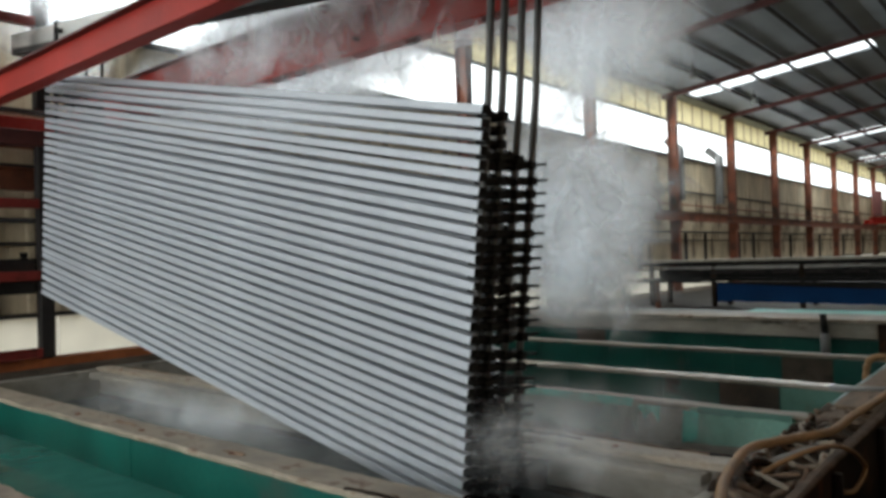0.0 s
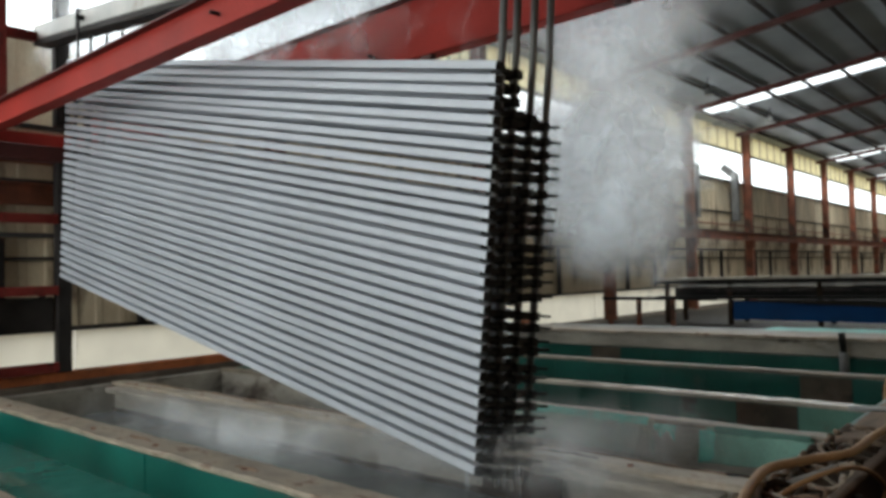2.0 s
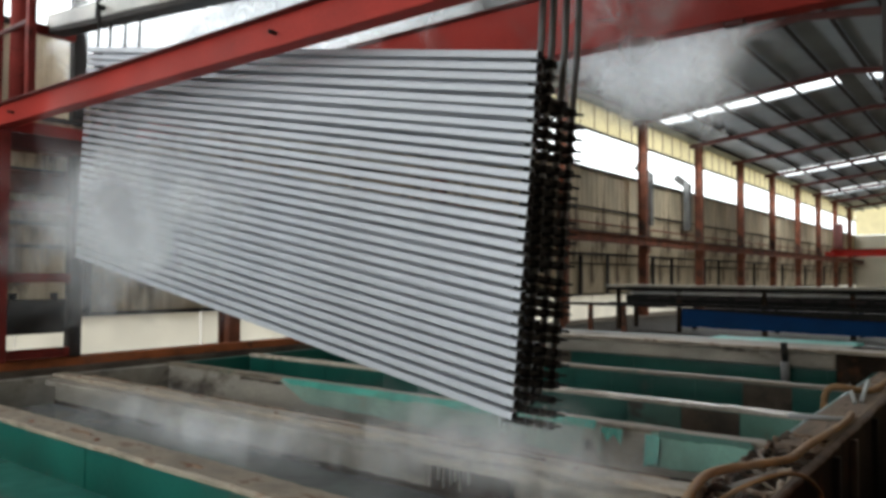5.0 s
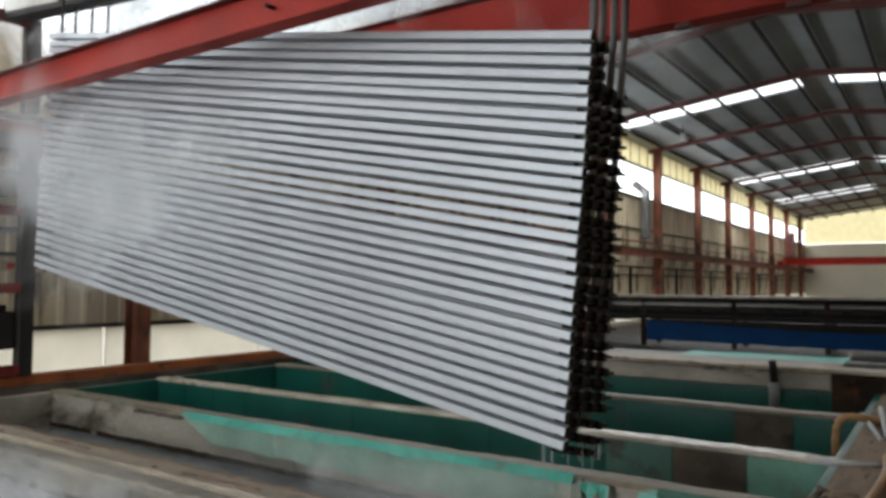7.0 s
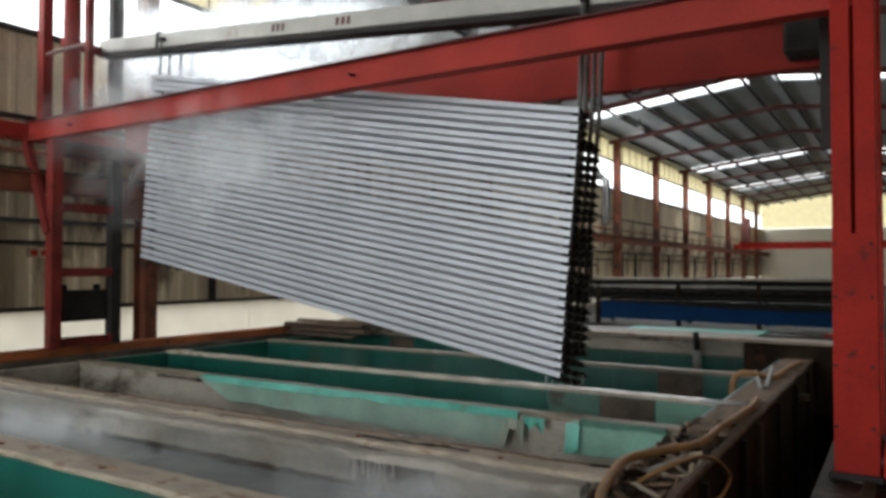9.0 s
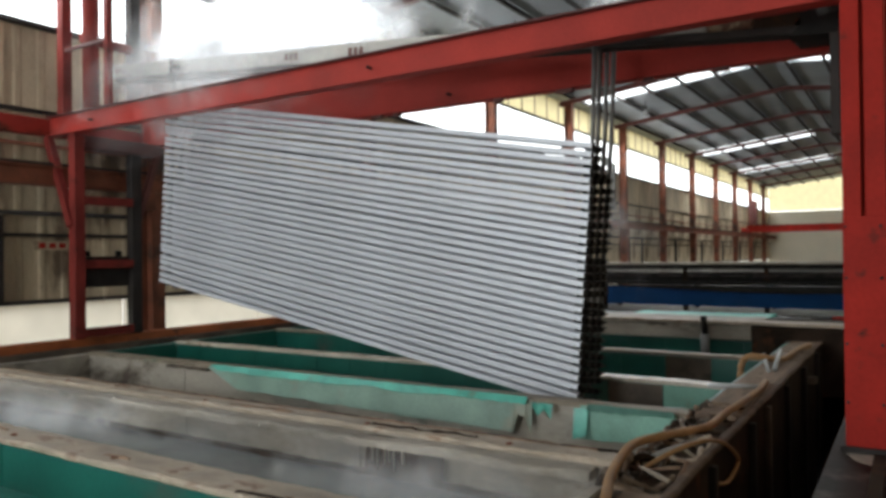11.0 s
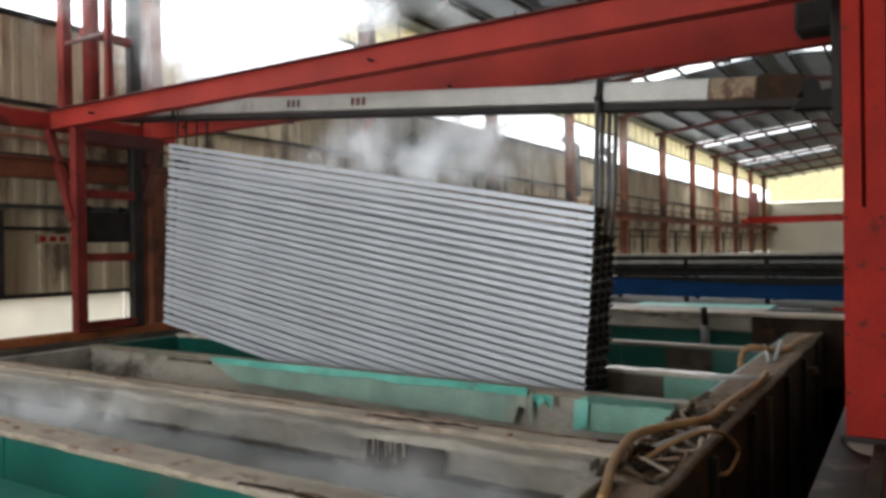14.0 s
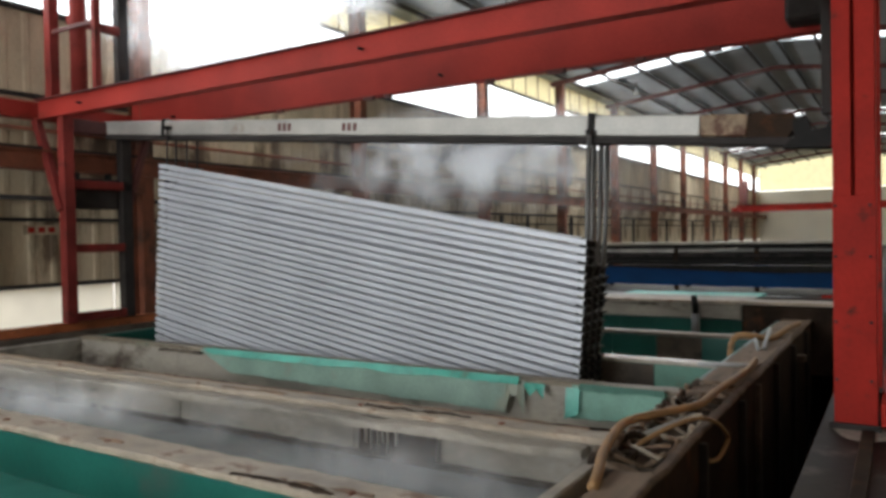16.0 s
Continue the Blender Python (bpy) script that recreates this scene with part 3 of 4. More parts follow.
def build_trough():
    t = thing("pipe_trough", "rusty steel trough with boards along the tank ends", "trough")
    part("side_plate", box(-1.10, -1.06, 1.3, 11.15, -2.7, RIM - 0.02, None, 0.006), M_BROWN, t, "dark rusted side plate")
    part("top_edge", crusted_rim(0, 9.85, -0.032, 0.032, RIM - 0.016, RIM + 0.012, 51), M_WOOD, t, "rusty top edge").matrix_local = pose(-1.08, 1.3, 0, 0, 0, 90)
    for y in (2.2, 3.4, 4.6, 5.9, 6.6, 7.7, 9.0, 10.3):
        part("rib", box(-1.057, -1.01, y, y + 0.06, -2.6, 0.10, None, 0.006), M_DARK if y != 6.6 else M_GRIME, t, "upright stiffening rib")
    part("bracket", box(-1.057, -0.96, 9.5, 9.62, -0.16, -0.08, None, 0.01), M_GRIME, t)
    part("base", box(-1.415, -1.103, 1.3, 11.13, -0.6, 0.02, None, 0.01), M_GRIME, t, "grimy trough base")
    rnd = random.Random(5)
    y = 1.35
    while y < 11.0:
        n = rnd.uniform(0.7, 1.5)
        if y < 3.7:
            n, (wide, cx, z), mat = min(n, 3.72 - y), (0.105, -1.175, 0.142), M_BOARD
        elif y < 5.7:
            wide, cx, z, mat = 0.15, -1.26, 0.05, M_WOOD
        else:
            wide, cx, z, mat = 0.16, -1.265, 0.142, M_BOARD
        part("board", turned(box(-wide, wide, 0, min(n, 11.1 - y) - 0.01, -0.02, 0.02, None, 0.006), pose(cx + rnd.uniform(-0.006, 0.006), y, z + rnd.uniform(-0.008, 0.008), rnd.uniform(-0.5, 0.5), rnd.uniform(-1.5, 1.5), rnd.uniform(-0.6, 0.6))), mat, t, "weathered board")
        y += max(n, 0.05)
    h = thing("hose", "yellow-brown rubber hose looped over the trough", "hose")
    part("hose_body", tube(smooth_path([(-1.27, 3.36, 0.17), (-1.30, 3.52, 0.19), (-1.39, 3.85, 0.20), (-1.46, 4.30, 0.21), (-1.45, 4.57, 0.21), (-1.27, 4.96, 0.21), (-1.19, 5.24, 0.20), (-1.18, 5.77, 0.20), (-1.15, 6.22, 0.20), (-1.13, 6.8, 0.20), (-1.16, 7.3, 0.19)], 8), 0.028, 10), M_HOSE, h)
    h2 = thing("hose", "thin brown hose hanging over the rusty plate", "hose")
    part("hose_body", tube(smooth_path([(-1.36, 4.15, 0.12), (-1.24, 4.35, 0.20), (-1.10, 4.62, 0.24), (-1.04, 4.93, 0.17), (-1.025, 5.25, 0.02), (-1.025, 5.30, -0.05), (-1.025, 5.0, -0.09), (-1.03, 4.70, -0.03)], 8), 0.014), M_HOSE, h2)
    h3 = thing("hose", "brown hose dipping into the green tank", "hose")
    part("hose_body", tube(smooth_path([(-1.62, 8.6, -0.3), (-1.62, 8.62, 0.10), (-1.56, 8.66, 0.22), (-1.42, 8.7, 0.23), (-1.26, 9.0, 0.17), (-1.16, 9.6, 0.22), (-1.12, 10.3, 0.20)], 8), 0.035, 10), M_HOSE, h3)
    for k, (a, b, r) in enumerate((((-1.20, 8.1, 0.19), (-1.34, 9.5, 0.21), 0.024), ((-1.24, 8.0, 0.185), (-1.46, 9.1, 0.20), 0.02), ((-1.58, 6.9, 0.185), (-1.14, 7.05, 0.185), 0.022), ((-1.38, 4.5, 0.13), (-1.2, 5.1, 0.15), 0.02))):
        p = thing("loose_pipe", "loose grey pipe lying in the trough", "pipe", "loose pipes in the trough")
        part("pipe_body", tube([a, b], r, 10), M_GREY, p)
    # crumpled strips of cloth and bark-like scale between the boards
    rnd = random.Random(9)
    for k in range(60):
        y = rnd.uniform(3.85, 6.3)
        x = rnd.uniform(-1.42, -1.16)
        a = rnd.uniform(0, 6.3)
        pts = [(x + math.cos(a + i * rnd.uniform(0.1, 0.5)) * 0.11 * i - 0.1, y + math.sin(a + i * 0.3) * 0.1 * i, 0.11 + 0.035 * math.sin(i * 1.7 + k) + rnd.uniform(0, 0.04)) for i in range(4)]
        pts = [(min(-1.13, max(-1.46, px)), py, pz) for px, py, pz in pts]
        c = thing("rag_strip", "twisted brown rag strip lying in the trough", "rag", "rags in the trough")
        part("strip", tube(smooth_path(pts, 4), rnd.uniform(0.010, 0.024), 6), [M_WOOD, M_BROWN, M_GRIME, M_BOARD, M_SEAM, M_RIM][k % 6], c)


build_trough()


# ---- goods beyond the tanks ----
def build_floor_patch():
    bm = bmesh.new()
    rnd = random.Random(3)
    c = bm.verts.new((-0.2, 5.9, 0.009))
    ring = []
    for k in range(28):
        a = k * math.tau / 28
        r = 1 + 0.22 * noise.noise((math.cos(a) * 1.3, math.sin(a) * 1.3, 2))
        ring.append((bm.verts.new((-0.2 + 0.20 * r * math.cos(a), 5.9 + 0.36 * r * math.sin(a), 0.009)), bm.verts.new((-0.2 + 0.23 * r * math.cos(a), 5.9 + 0.42 * r * math.sin(a), 0.002))))
    for (a, b), (d, e) in zip(ring, ring[1:] + ring[:1]):
        bm.faces.new((c, a, d))
        bm.faces.new((a, b, e, d))
    tagged(part("mortar_patch", bm, M_CONC), "pale mortar patch on the wet floor", "floor patch")
    rl = thing("floor_rail", "worn steel rail set in the walkway floor", "rail")
    part("rail_head", box(-0.24, -0.16, 1.0, 14, 0.001, 0.018, None, 0.004), M_BROWN, rl)


build_floor_patch()


def build_far_goods():
    s = thing("storage_rack", "long steel rack stacked with pale profiles and a blue sheet", "storage rack", "", pose(0, 18.0, 0))
    for x in (-8.2, -6.6, -4.6, -2.8, -1.2):
        for y in (0.0, 1.1):
            part("post", box(x - 0.05, x + 0.05, y - 0.05, y + 0.05, 0, 1.05, None, 0.006), M_BROWN, s)
    for z in (0.61, 0.99):
        for y in (-0.02, 1.1):
            part("beam", box(-8.45, -0.95, y - 0.05, y + 0.05, z, z + 0.09, None, 0.006), M_BLACK, s)
    rnd = random.Random(2)
    for k in range(14):
        # every fourth bar in the pale tone, painting the light on the stack's top
        part("bar", turned(box(-3.7, 3.7, -0.035, 0.035, 0, 0.05, None, 0.006), pose(-4.7 + rnd.uniform(-0.2, 0.2), -0.1 + 0.1 * k, 1.085 + rnd.uniform(0, 0.01), 0, 0, rnd.uniform(-0.6, 0.6))), M_BAR if k % 4 else M_SHEEN, s, "pale aluminium bar")
    for k in range(11):
        part("bar", turned(box(-3.4, 3.4, -0.03, 0.03, 0, 0.04, None, 0.006), pose(-4.4 + rnd.uniform(-0.2, 0.2), 0.0 + 0.1 * k, 0.905 + rnd.uniform(0, 0.02), 0, 0, rnd.uniform(-0.6, 0.6))), M_DARK if k % 3 else M_GREY, s, "darker aluminium bar")
    # black mass that fills the shelf below the top bars
    part("shelf_fill", crusted_rim(-8.0, -1.0, 0.0, 1.0, 0.71, 0.89, 91, 2.0), M_BLACK, s, "black mass filling the shelf")
    part("blue_sheet", ragged_sheet(-6.5, -0.95, 0.60, (0.14, 0.10), -0.09, [], 4), M_BLUE, s, "hanging blue plastic sheet")
    part("dark_film", prism([(-7.9, 0.60), (-7.9, 0.585), (-6.5, 0.575), (-5.0, 0.52), (-3.4, 0.45), (-2.2, 0.43), (-0.97, 0.46), (-0.97, 0.60)], -0.135, -0.118), M_BLACK, s, "sagging dark film over the blue sheet")
    for k in range(9):
        part("spacer", box(-7.4 + 0.72 * k, -6.86 + 0.72 * k, -0.075, -0.03, 0.80, 0.855, None, 0.006), M_DARK, s, "dark spacer")
    rb = tagged(part("red_box", box(-1.08, -0.92, 13.0, 13.12, 0.277, 0.35, None, 0.01), M_RED2), "small red box lying on the profile bed", "box")
    b = thing("bench_frame", "low dark frame with a white board beside the rack", "frame", "", pose(0, 17.2, 0))
    part("top_rail", box(-9.6, -6.6, -0.04, 0.04, 0.62, 0.70, None, 0.006), M_BLACK, b)
    for x in (-9.4, -8.6, -7.7):
        part("leg", box(x - 0.05, x + 0.05, -0.05, 0.05, -0.01, 0.62, None, 0.006), M_RUST, b)
    g = thing("pallet_of_profiles", "low bed of grey profiles under turquoise film", "profile stack", "", pose(0, 12.85, 0))
    for k in range(9):
        part("profile", turned(box(-3.6, 3.6, -0.05, 0.05, 0, 0.07, None, 0.01), pose(-5.2 + rnd.uniform(-0.3, 0.3), 0.13 * k, 0.17 + rnd.uniform(0, 0.03), 0, 0, rnd.uniform(-0.7, 0.7))), [M_ROOF, M_DUCT, M_GREY][k % 3], g)
    for x in (-8.2, -5.5, -2.6):
        part("bearer", box(x - 0.06, x + 0.06, -0.1, 1.2, -0.01, 0.165, None, 0.01), M_WOOD, g)
    part("bearer", box(-1.16, -1.04, -0.1, 1.2, -0.01, 0.165, None, 0.01), M_WOOD, g)
    for k in range(3):
        part("profile", box(-1.9, -0.85, 0.08 + 0.13 * k, 0.18 + 0.13 * k, 0.205, 0.275, None, 0.01), M_GREY, g)
    part("film", crusted_rim(-4.3, -2.0, -0.12, 0.95, 0.262, 0.30, 61), M_FILM, g, "turquoise plastic film")
    w = thing("board_pile", "pile of weathered boards at the wall end of the tanks", "board pile", "", pose(-9.0, 10.2, 0))
    for k in range(6):
        part("board", turned(box(-0.9, 0.9, -0.09, 0.09, 0, 0.045, None, 0.008), pose(0.1 * (k % 3), 0.15 * (k % 2), 0.152 + 0.046 * k, 0, 0, (k * 37) % 14 - 7)), M_WOOD, w)


build_far_goods()


# ---- gantry crane ----
def build_gantry():
    g = thing("gantry_crane", "red steel travelling gantry crane with two beams and legs", "gantry crane", "", pose(0, 5.80, 0))
    BB, BT = 3.14, 3.42
    for y, x1, BT in ((0.08, -0.14, 3.42), (1.58, -0.42, 3.66)):
        beam = part("beam", box(-10.35, x1, y - 0.008, y + 0.008, BB + 0.018, BT - 0.018), M_RED, g)
        part("top_flange", box(-10.35, x1, y - 0.08, y + 0.08, BT - 0.018, BT, None, 0.003), M_RAFT, beam, "sooty top flange")
        part("bottom_flange", box(-10.35, x1, y - 0.08, y + 0.08, BB, BB + 0.018, None, 0.003), M_RED, beam)
        for x in (-10.2, -8.2, -6.4, -4.6, -2.6, -0.9):
            part("stiffener", box(x - 0.006, x + 0.006, y + 0.009, y + 0.07, BB + 0.019, BT - 0.019), M_RED, beam)
        for x in (-9.3, -4.55):
            part("eye_bolt", tube([(x, y - 0.02, BB + 0.13), (x, y - 0.09, BB + 0.13)], 0.016), M_BLACK, beam)
    for x, n in ((-7.1, 0.05), (-5.6, 0.08), (-5.3, 0.05), (-3.9, 0.06), (-3.1, 0.10), (-2.2, 0.05), (-1.5, 0.07)):
        part("cable_clip", box(x - n, x + n, 1.50, 1.56, BB - 0.045, BB - 0.002, None, 0.006), M_RAFT, g, "small sooty clip under the beam")
    BT = 3.42
    part("end_beam", box(-10.55, -10.38, -0.9, 2.2, BB + 0.02, BT - 0.02, None, 0.006), M_RED, g)
    for y in (0.0, 1.40):
        leg = part("leg", box(-0.405, -0.29, y - 0.02, y + 0.24, 0.05, 5.6, None, 0.006), M_RED2, g, "bright red channel of the leg")
        part("channel", box(-0.27, -0.145, y - 0.01, y + 0.24, 0.05, 5.6, None, 0.006), M_RED2, leg)
        part("web", box(-0.287, -0.273, y + 0.06, y + 0.20, 0.05, 5.6), M_RED, leg)
        part("cover_plate", box(-0.407, -0.143, y - 0.034, y - 0.022, 0.05, 1.62, None, 0.004), M_RED2, leg, "red cover plate on the lower leg")
        # dark colour here paints the shadow at the base of the leg
        part("foot_plate", box(-0.44, -0.125, y - 0.05, y + 0.34, 0.004, 0.05, None, 0.006), M_DARK, leg, "foot plate darkened for the shadow at the leg base")
        for z in (0.35, 0.75, 1.2, 1.55):
            for x in (-0.39, -0.18):
                part("bolt", tube([(x, y - 0.034, z), (x, y - 0.046, z)], 0.011, 6), M_DARK, leg, "dark bolt head")
    part("sill_beam", box(-0.12, 0.10, -0.3, 2.1, 0.10, 0.26, None, 0.01), M_RED2, g)
    part("wheel", turned(tube([(0, 0, 0), (0.12, 0, 0)], 0.055, 16), pose(-0.07, -0.15, 0.056)), M_BLACK, g)
    part("wheel", turned(tube([(0, 0, 0), (0.12, 0, 0)], 0.055, 16), pose(-0.07, 1.9, 0.056)), M_BLACK, g)
    part("hoist_motor", box(-0.84, -0.46, 1.14, 1.44, BB + 0.03, BT + 0.3, None, 0.03), M_DARK, g, "dark hoist housing")
    part("guide", box(-0.53, -0.46, 0.72, 0.86, 2.3, 5.4, None, 0.005), M_DARK, g, "dark lifting guide")
    # wall-side legs and masts in darker tones than the walkway legs
    part("leg", box(-9.87, -9.72, 0.05, 0.21, 0.283, BB, None, 0.008), M_DARKRED, g)
    part("mast", box(-10.15, -10.00, 0.06, 0.20, BT, 5.9, None, 0.008), M_DARKRED, g)
    part("mast", tube([(-9.60, 0.23, BT), (-9.60, 0.23, 5.9)], 0.11, 14), M_DARKRED, g, "round red mast")
    part("mast", box(-9.05, -8.96, 0.06, 0.15, BT, 5.9, None, 0.008), M_DARKRED, g)
    part("crosspiece", box(-10.0, -9.05, 0.08, 0.12, 4.30, 4.35, None, 0.006), M_RAFT, g)
    part("brace", strut((-10.38, 0.06, BB), (-9.80, 0.06, 1.85), 0.10, 0.12), M_DARKRED, g)
    part("leg", box(-9.94, -9.80, 0.99, 1.16, 0.283, BB, None, 0.008), M_DARK, g, "dark leg")
    part("mast", box(-9.94, -9.80, 0.99, 1.16, BT, 5.9, None, 0.008), M_DARK, g, "dark mast")
    part("head_beam", box(-9.95, -9.79, 0.22, 1.50, BB - 0.20, BB - 0.003, None, 0.008), M_RAFT, g, "dark cross beam on the wall-side legs")
    part("brace", strut((-9.87, 1.50, BB - 0.1), (-9.87, 1.13, 1.95), 0.09, 0.09), M_RAFT, g)
    for z in (0.36, 1.32, 2.22, 4.5):
        part("crosspiece", box(-9.86, -9.76, 0.213, 0.988, z - 0.06, z + 0.06, None, 0.006), M_DARKRED, g)
    weight = part("counterweight", box(-0.06, 0.06, 0.23, 0.97, -0.22, 0.22, None, 0.012), M_DARK, g, "dark counterweight block sliding between the legs")
    for y in (0.35, 0.85):
        part("lug", box(-0.03, 0.03, y - 0.04, y + 0.04, 0.222, 0.30, None, 0.006), M_BLACK, weight)
    return g, weight


gantry, weight = build_gantry()

# wall-side runway of the gantry
rw = thing("gantry_rail", "orange-rusted gantry rail on the tank wall", "rail")
part("plinth", box(-10.10, -9.80, -2, 14.2, 0.001, 0.157, None, 0.012), M_GRIME, rw, "grimy concrete plinth under the rail")
part("rail_beam", box(-10.06, -9.86, -2, 14.2, 0.16, 0.28, None, 0.01), M_ORANGE, rw)


# ---- hanging rack of profiles ----
ROWS, STEP, SPAN = 31, 0.0790, 6.10
SLOPE = math.atan(0.188)


def build_rack():
    r = thing("profile_rack", "hanging rack of pale anodised aluminium profiles on a flight bar", "rack", "", pose(-2.44, 6.40, 1.31))
    prof = bmesh.new()
    h, w, c = 0.0262, 0.036, 0.004
    sec = [(-w, -h + c), (-w + c, -h), (w - c, -h), (w, -h + c), (w, h - c), (w - c, h), (-w + c, h), (-w, h - c)]
    a = [prof.verts.new((0, y, z)) for y, z in sec]
    b = [prof.verts.new((-SPAN, y, z)) for y, z in sec]
    for i in range(8):
        prof.faces.new((a[i], b[i], b[(i + 1) % 8], a[(i + 1) % 8]))
    # closed caps coloured black to paint the shaded hollow of open tubes
    for cap in (prof.faces.new(a[::-1]), prof.faces.new(b)):
        cap.material_index = 1
    bmesh.ops.recalc_face_normals(prof, faces=prof.faces[:])
    me = bpy.data.meshes.new("profile")
    prof.to_mesh(me)
    prof.free()
    me.materials.append(M_ALU)
    me.materials.append(M_BLACK)
    rnd = random.Random(4)
    tilt = math.degrees(SLOPE)
    for y, first in ((0.036, 0), (0.18, 1), (0.32, 1), (0.46, 1)):
        for i in range(ROWS):
            if i < 3 and y > 0.2:
                continue
            ob = new("profile", me)
            ob.parent = r
            inset = 0.12 if first else 0
            ob.matrix_local = pose(-0.0063 * i + rnd.uniform(-0.006, 0.004) - inset * math.cos(SLOPE), y, -0.03 - STEP * i + inset * math.sin(SLOPE) + rnd.uniform(-0.004, 0.004), 0, tilt + rnd.uniform(-0.06, 0.06), 0)
    # clamping bars across the rack at each row, near both ends
    rnd = random.Random(6)
    bars = {}
    for deep in (0.32, 0.55, 0.80):
        c = bmesh.new()
        box(-0.03, 0.03, 0.074, deep * 0.8, -0.016, 0.016, c, 0.004)
        box(-0.012, 0.012, deep * 0.8 - 0.02, deep, -0.009, 0.009, c, 0.003)
        for q in (0.24, 0.42, 0.58):
            if q < deep - 0.05:
                box(-0.05, 0.05, q - 0.035, q + 0.035, -0.031, 0.023, c, 0.004)
        box(-0.045, 0.045, 0.074, 0.115, -0.026, 0.022, c, 0.004)
        m2 = bpy.data.meshes.new("clamp_bar")
        c.to_mesh(m2)
        c.free()
        m2.materials.append(M_BLACK)
        bars[deep] = m2
    for x0, z0 in ((-0.06, 0.0), (-5.95, 1.11)):
        for i in range(ROWS):
            deep = 0.32 if i < 3 else (0.55 if i == 3 else 0.80)
            ob = new("clamp_bar", bars[deep])
            ob.parent = r
            ob.matrix_local = pose(x0 - 0.0063 * i + rnd.uniform(-0.01, 0.01), rnd.uniform(-0.012, 0.012) if i > 3 else 0, z0 - 0.045 - STEP * i + rnd.uniform(-0.006, 0.006), (9 - 22 * i / ROWS if i > 3 else 0) + rnd.uniform(-2, 2), rnd.uniform(-6, 6), 0)
    # flight bar, its end clamp and the hangers
    roll = math.degrees(math.atan(0.095))
    at = pose(0.0, 0.24, 0.955, 0, roll, 0)
    part("flight_bar", turned(box(-7.45, 0.98, -0.09, 0.09, 0, 0.19, None, 0.012), at), M_BAR, r, "grey aluminium flight bar")
    # dark strip that paints the shadow on the flight bar's underside
    part("underside_shade", turned(box(-7.4, 1.75, -0.10, 0.10, -0.07, -0.003, None, 0.006), at), M_DARK, r, "dark strip for the shaded underside of the flight bar")
    part("bar_end", turned(box(0.982, 1.36, -0.091, 0.091, 0.002, 0.188, None, 0.014), at), M_BAREND, r, "rust-stained end of the flight bar")
    part("end_block", turned(prism([(1.363, 0.0), (1.66, -0.02), (1.74, 0.10), (1.69, 0.20), (1.5, 0.185), (1.46, 0.21), (1.363, 0.19)], -0.095, 0.095), at), M_BROWN, r, "rusty end block")
    part("lifting_hook", turned(prism([(1.64, -0.09), (1.98, -0.08), (2.06, 0.02), (2.0, 0.09), (1.84, 0.05), (1.80, 0.16), (1.70, 0.14), (1.72, 0.0)], -0.11, 0.11), at), M_BLACK, r, "black lifting hook")
    part("hook_arm", turned(strut((1.93, 0, -0.02), (2.08, 0, 0.34), 0.08, 0.07), at), M_BLACK, r)
    for x, w in ((0.0, 0.035), (-6.12, 0.03)):
        part("strap", turned(box(x - w, x + w, -0.105, 0.105, -0.03, 0.215, None, 0.008), at), M_BLACK, r, "dark clamp round the flight bar")
    for x in (-3.95, -3.87, -3.79, -2.95, -2.87, -2.79):
        part("mark", turned(box(x - 0.025, x + 0.025, -0.0935, -0.0915, 0.05, 0.14), at), M_RAFT, r, "faded red painted mark")
    for y, low in ((0.10, -2.42), (0.24, -2.40), (0.42, -2.36), (0.60, -2.30)):
        part("hanger", tube([(0.01, y, 0.98), (-0.03, y, 0.10), (-0.24, y, low)], 0.024, 8), M_DUCT, r, "hanging rod")
        part("hanger", tube([(-5.93, y, 1.60), (-5.95, y, 1.2), (-6.12, y, low + 1.11)], 0.015, 8), M_DARK, r)
    rnd = random.Random(8)
    for k in range(16):
        x, y, n = rnd.uniform(-0.42, -0.10), rnd.uniform(0.0, 0.72), rnd.uniform(0.06, 0.26)
        part("water_trickle", tube([(x, y, -2.44), (x - 0.004, y, -2.44 - n * 0.5), (x, y, -2.44 - n)], rnd.uniform(0.002, 0.004), 6), M_WATER, r, "thin trickle of draining water")
    for x, z in ((0.01, 0.98), (-5.93, 1.60)):
        part("spreader", box(x - 0.03, x + 0.03, 0.07, 0.63, z - 0.02, z + 0.03, None, 0.006), M_BLACK, r)
    return r


rack = build_rack()


# ---- steam ----
scene.cycles.transparent_max_bounces = 64


